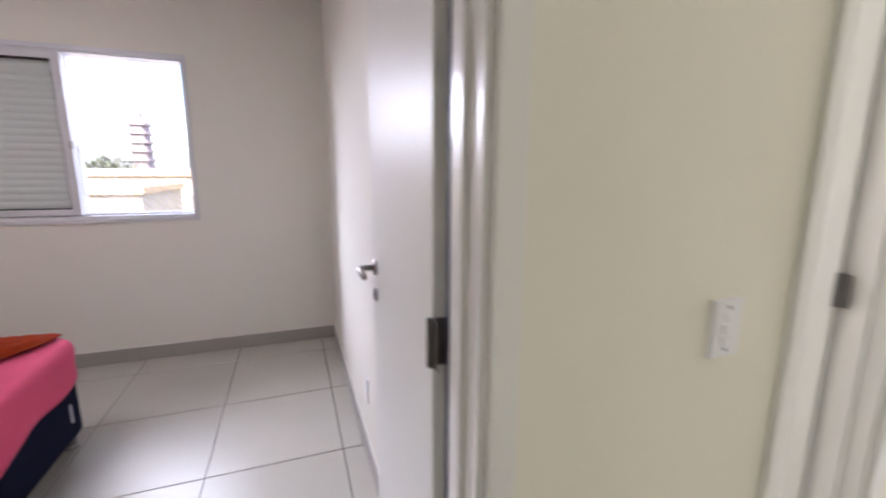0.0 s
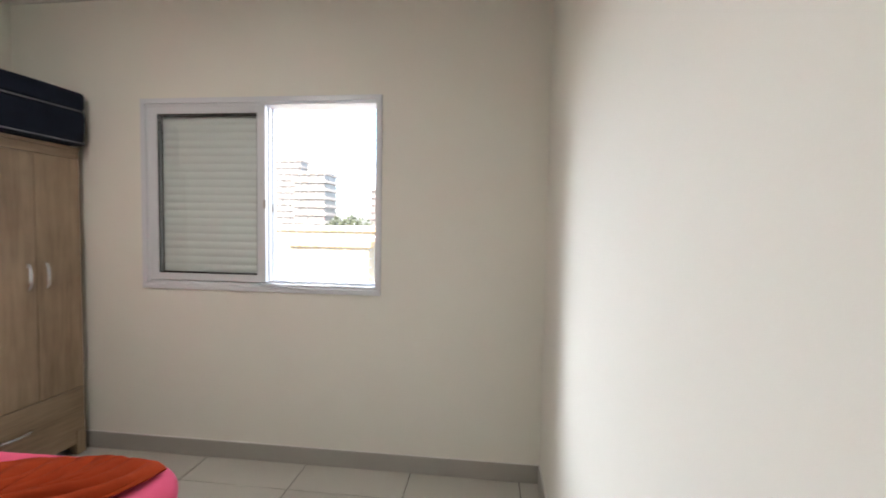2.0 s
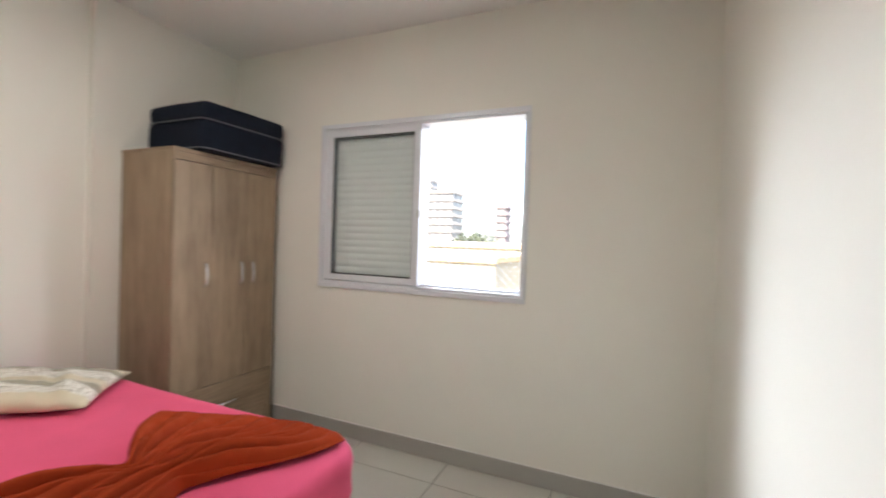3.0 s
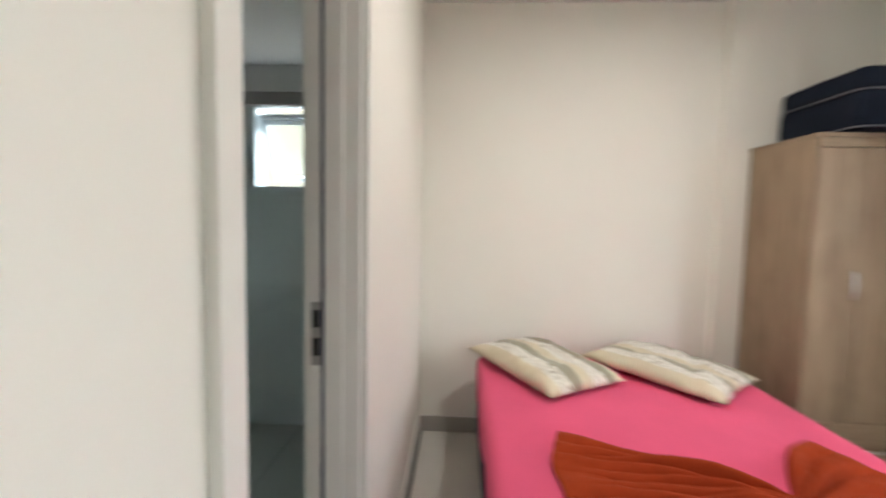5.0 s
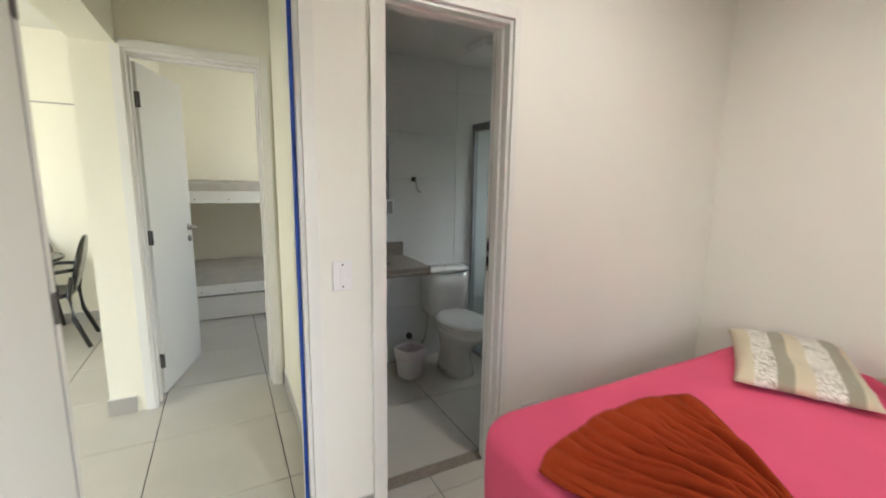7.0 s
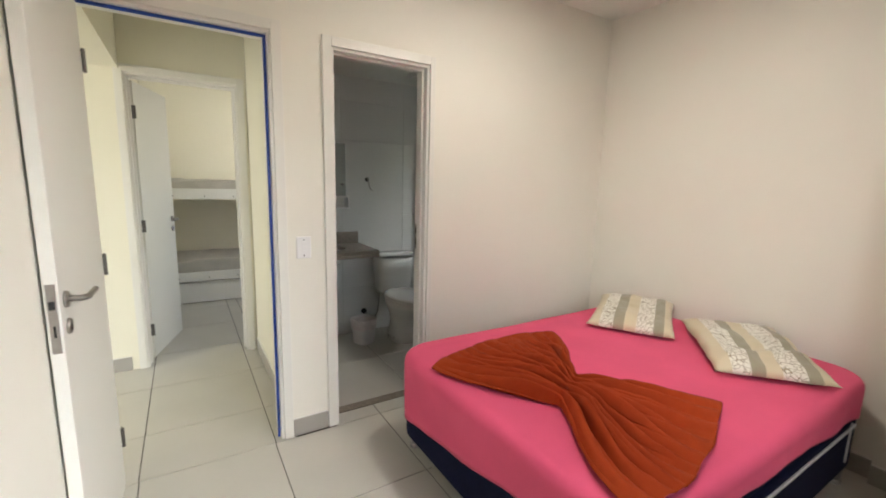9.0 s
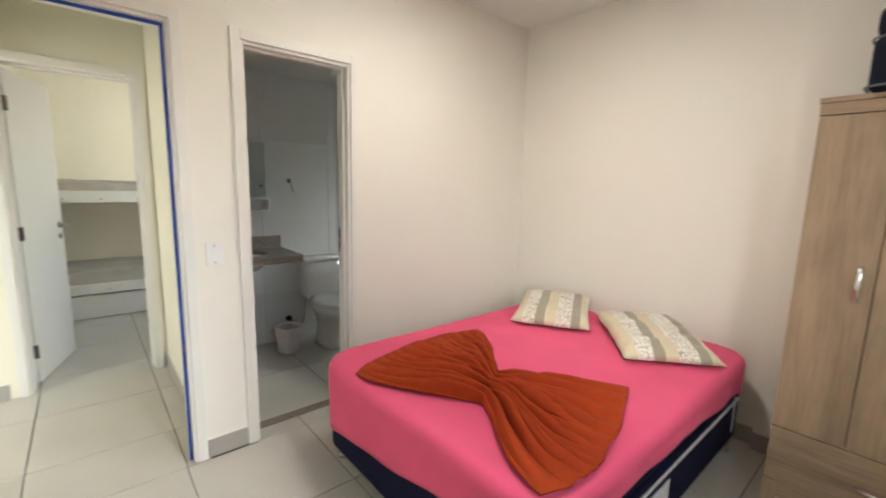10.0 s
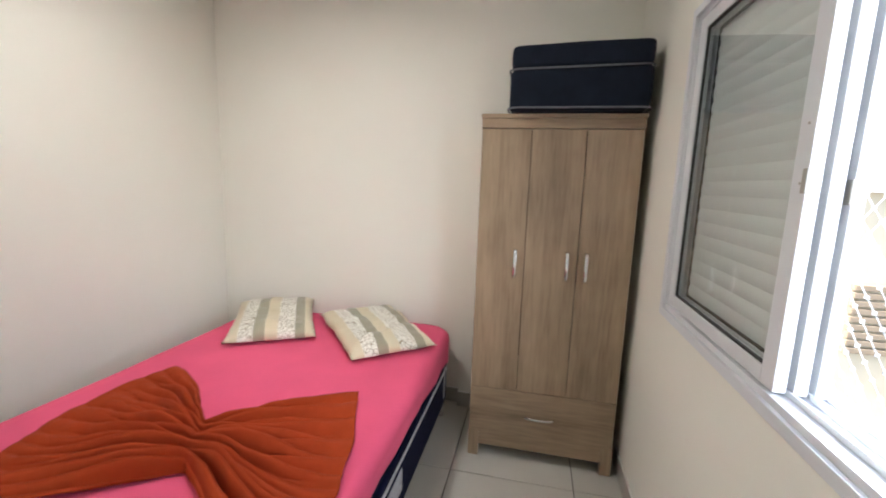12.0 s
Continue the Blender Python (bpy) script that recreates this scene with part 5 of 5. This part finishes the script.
tb = thing("round_table", "round glass-topped dining table with a black rim and legs", "table", (4.32, -2.95, 0))
bm = bmesh.new()
loft(bm, [oval(0, 0, 0.735, 0.445, 0.445, 48), oval(0, 0, 0.745, 0.445, 0.445, 48)])
part("tabletop", bm, M_GLASS, tb, "clear glass tabletop")
part("rim", tube(bmesh.new(), oval(0, 0, 0.738, 0.45, 0.45, 48), 0.012, 8, True), M_CHAIR, tb, "", True)
for k in range(4):
    t = radians(45 + 90 * k)
    part("leg", tube(bmesh.new(), [(0.36 * math.cos(t), 0.36 * math.sin(t), 0.725), (0.10 * math.cos(t), 0.10 * math.sin(t), 0.40), (0.34 * math.cos(t), 0.34 * math.sin(t), 0.0)], 0.018, 10), M_CHAIR, tb, "", True)


# ---- outside the windows ----
structure("ground", box(-600, 600, -600, 900, -9.3, -9.0), M_GROUND, "grey street ground far below the windows", "ground")


def tower(at, w, d, h, storeys, bays, material, label, rz=0):
    """Storeyed tower: slab bands and recessed window bays, each window its own piece."""
    t = thing("tower_building", label, "building", at, rz)
    part("core", box(-w / 2 + 0.5, w / 2 - 0.5, -d / 2 + 0.6, d / 2 - 0.5, 0, h), M_TOWERGLASS if material is M_CONCRETE else material, t)
    fh = h / storeys
    slab = finish(box(-w / 2, w / 2, -d / 2, d / 2, 0, fh * 0.34, 0.05, 1), "floor_band", material)
    bw = w / bays
    win = finish(box(-bw * 0.32, bw * 0.32, -0.1, 0.1, 0, fh * 0.5), "window", M_TOWERGLASS)
    for s_ in range(storeys):
        o = new("floor_band", slab)
        o.parent, o.location = t, (0, 0, s_ * fh)
        for k in range(bays):
            o = new("window", win)
            o.parent, o.location = t, (-w / 2 + (k + 0.5) * bw, -d / 2 + 0.55, s_ * fh + fh * 0.38)
    part("roof", box(-w / 2, w / 2, -d / 2, d / 2, h, h + 1.0), material, t)
    part("roof_tank", box(-w / 6, w / 6, -d / 6, d / 6, h + 1.0, h + 4.0), material, t)


tower((-60, 146, -9), 12, 12, 28.5, 10, 4, M_CONCRETE, "pale concrete apartment tower under construction")
tower((-101, 205, -9), 24, 18, 42, 14, 5, M_CONCRETE, "tall pale apartment tower in the distance")
tower((-39.6, 156, -9), 4.8, 8, 24, 9, 1, M_TOWER, "slim brick-red and white tower in the distance")


def house(at, w, d, h, label):
    b = thing("low_house", label, "house", at)
    part("wall", box(-w / 2, w / 2, -d / 2, d / 2, 0, h), M_STUCCO, b)
    part("parapet", box(-w / 2 - 0.15, w / 2 + 0.15, -d / 2 - 0.15, d / 2 + 0.15, h, h + 0.35, 0.03), M_YELLOW, b, "yellow painted parapet")
    part("roof", box(-w / 2 + 0.3, w / 2 - 0.3, -d / 2 + 0.3, d / 2 - 0.3, h + 0.3505, h + 0.5), M_ROOFTILE, b)
    for k in range(3):
        x = -w / 2 + (k + 0.5) * w / 3
        wd = part("window", box(x - 0.6, x + 0.6, -d / 2 - 0.05, -d / 2, h - 2.4, h - 1.2, 0.02), M_ALU, b)
        part("pane", box(x - 0.53, x + 0.53, -d / 2 - 0.06, -d / 2 - 0.05, h - 2.33, h - 1.27), M_TOWERGLASS, wd)


house((-6.1, 27, -9), 4.6, 8, 9.25, "low cream stucco house with a yellow parapet")
house((-12, 38, -9), 26, 9, 10.0, "low cream stucco house with a yellow parapet")
wall_b = thing("neighbour_house", "cream neighbouring house with beige louvred panels", "house", (-13.5, 14.0, -9))
part("wall", box(-3.5, 3.5, -4, 4, 0, 10.6), M_STUCCO, wall_b)
part("roof", box(-3.7, 3.7, -4.2, 4.2, 10.6, 10.8), M_ROOFTILE, wall_b)
for k in range(9):
    part("louvre", box(3.5, 3.62, -3.6, 3.6, 6.42 + 0.21 * k, 6.57 + 0.21 * k, 0.01, 1), M_LOUVRE, wall_b)
well = thing("light_well_wall", "sunlit cream stucco wall outside the bathroom window", "wall", (-3.2, -0.8, -9))
part("wall", box(-0.2, 0.0, -2.6, 3.4, 0, 12.5), M_STUCCO, well)


def tree(at, h, label):
    t = thing("tree", label, "tree", at)
    part("trunk", tube(bmesh.new(), [(0, 0, 0), (0.1, 0, h * 0.3), (-0.1, 0.1, h * 0.6)], 0.3, 8), M_BARK, t)
    bm = bmesh.new()
    rnd = random.Random(int(at[0] * 7 + at[1]))
    for k in range(900):
        a, e, r = rnd.uniform(0, 6.28), rnd.uniform(-0.7, 1.4), rnd.uniform(0.35, 1) ** 0.5
        rad = h * 0.34 * r * (1 + 0.25 * math.sin(3 * a + e))
        p = Vector((rad * math.cos(a) * math.cos(e), rad * math.sin(a) * math.cos(e), h * 0.68 + rad * 0.8 * math.sin(e)))
        q = Euler((rnd.uniform(0, 6), rnd.uniform(0, 6), rnd.uniform(0, 6))).to_matrix()
        s_ = rnd.uniform(0.25, 0.55)
        vs = [bm.verts.new(p + q @ Vector(v) * s_) for v in ((-1, 0, 0), (0, -0.5, 0.1), (1, 0, 0), (0, 0.5, 0.1))]
        bm.faces.new(vs)
    part("crown", bm, M_FOLIAGE, t)


for x, y, h in ((-34, 100, 13.0), (-30.5, 101, 13.4)):
    tree((x, y, -9), h, "green street tree between the distant towers")

# ---- tiles of the bathroom wall ----
wall_ob = bpy.data.objects["wall_bath_south"]
mesh = {}
zs = [0.0, 0.12, 0.45, 0.78, 1.11, 1.44, 1.77, 2.10, 2.31]
xs = [XW, 0.40, 1.0, 1.60, 2.20]
for a, b in zip(xs, xs[1:]):
    for c, d in zip(zs, zs[1:]):
        key = (round(b - a, 3), round(d - c, 3))
        if key not in mesh:
            mesh[key] = finish(box(-(b - a) / 2 + 0.0012, (b - a) / 2 - 0.0012, 0, 0.005, -(d - c) / 2 + 0.0012, (d - c) / 2 - 0.0012, 0.001, 1), "wall_tile", M_BATHWALL)
        o = new("wall_tile", mesh[key])
        o.parent, o.location = wall_ob, ((a + b) / 2, -1.40, (c + d) / 2)

# ---- floor tiles: grout bed and separate tiles ----
structure("floor", box(XW - 0.15, 6.35, -4.15, YN + 0.15, -0.15, -0.004), M_GROUT, "concrete floor slab with dark grout lines", "floor")
floor_ob = bpy.data.objects["floor"]

structure("door_threshold", box(1.516, 2.107, -0.169, -0.103, -0.004, 0.003, 0.001, 1), M_GRANITE, "beige stone threshold of the bathroom door", "threshold")


def tile_field(x_lines, y_lines, material, name="tile"):
    made = {}
    for a, b in zip(x_lines, x_lines[1:]):
        for c, d in zip(y_lines, y_lines[1:]):
            key = (round(b - a, 3), round(d - c, 3))
            if key not in made:
                w, h = (b - a) / 2 - 0.0026, (d - c) / 2 - 0.0026
                bm = bmesh.new()
                e = 0.0012
                loft(bm, [[(-w, -h, -0.0045), (w, -h, -0.0045), (w, h, -0.0045), (-w, h, -0.0045)], [(-w, -h, -e), (w, -h, -e), (w, h, -e), (-w, h, -e)],
                          [(-w + e, -h + e, 0), (w - e, -h + e, 0), (w - e, h - e, 0), (-w + e, h - e, 0)]])
                made[key] = finish(bm, name, material)
            ob = new(name, made[key])
            ob.location = ((a + b) / 2, (c + d) / 2, 0)
            ob.parent = floor_ob


tile_field([XW, 0.610, 1.223, 1.836, 2.449, 3.054, XE], [0.02, 0.61, 1.24, 1.87, 2.49, YN], M_TILE)
tile_field([2.335, 2.445, 3.058, 3.671, 4.284, 4.897, 5.51, 6.2], [-3.55, -2.865, -2.245, -1.63, -1.01, -0.395, 0.02], M_TILE)
tile_field([1.2, 1.832, 2.335], [-4.0, -3.48, -2.865, -2.245, -1.56], M_TILE)
tile_field([2.335, 2.445, 3.058, 3.17], [-4.0, -3.55], M_TILE)
tile_field([0.85, 1.51, 2.12, 2.2], [-1.40, -0.78, -0.172], M_TILE)
tile_field([XW, 0.81], [-1.40, -0.78, -0.13], M_TILE)
tile_field([1.515, 1.836, 2.108], [-0.10, 0.02], M_TILE)
tile_field([3.30, 4.0, 4.70], [0.02, 0.8, 1.6], M_TILE)
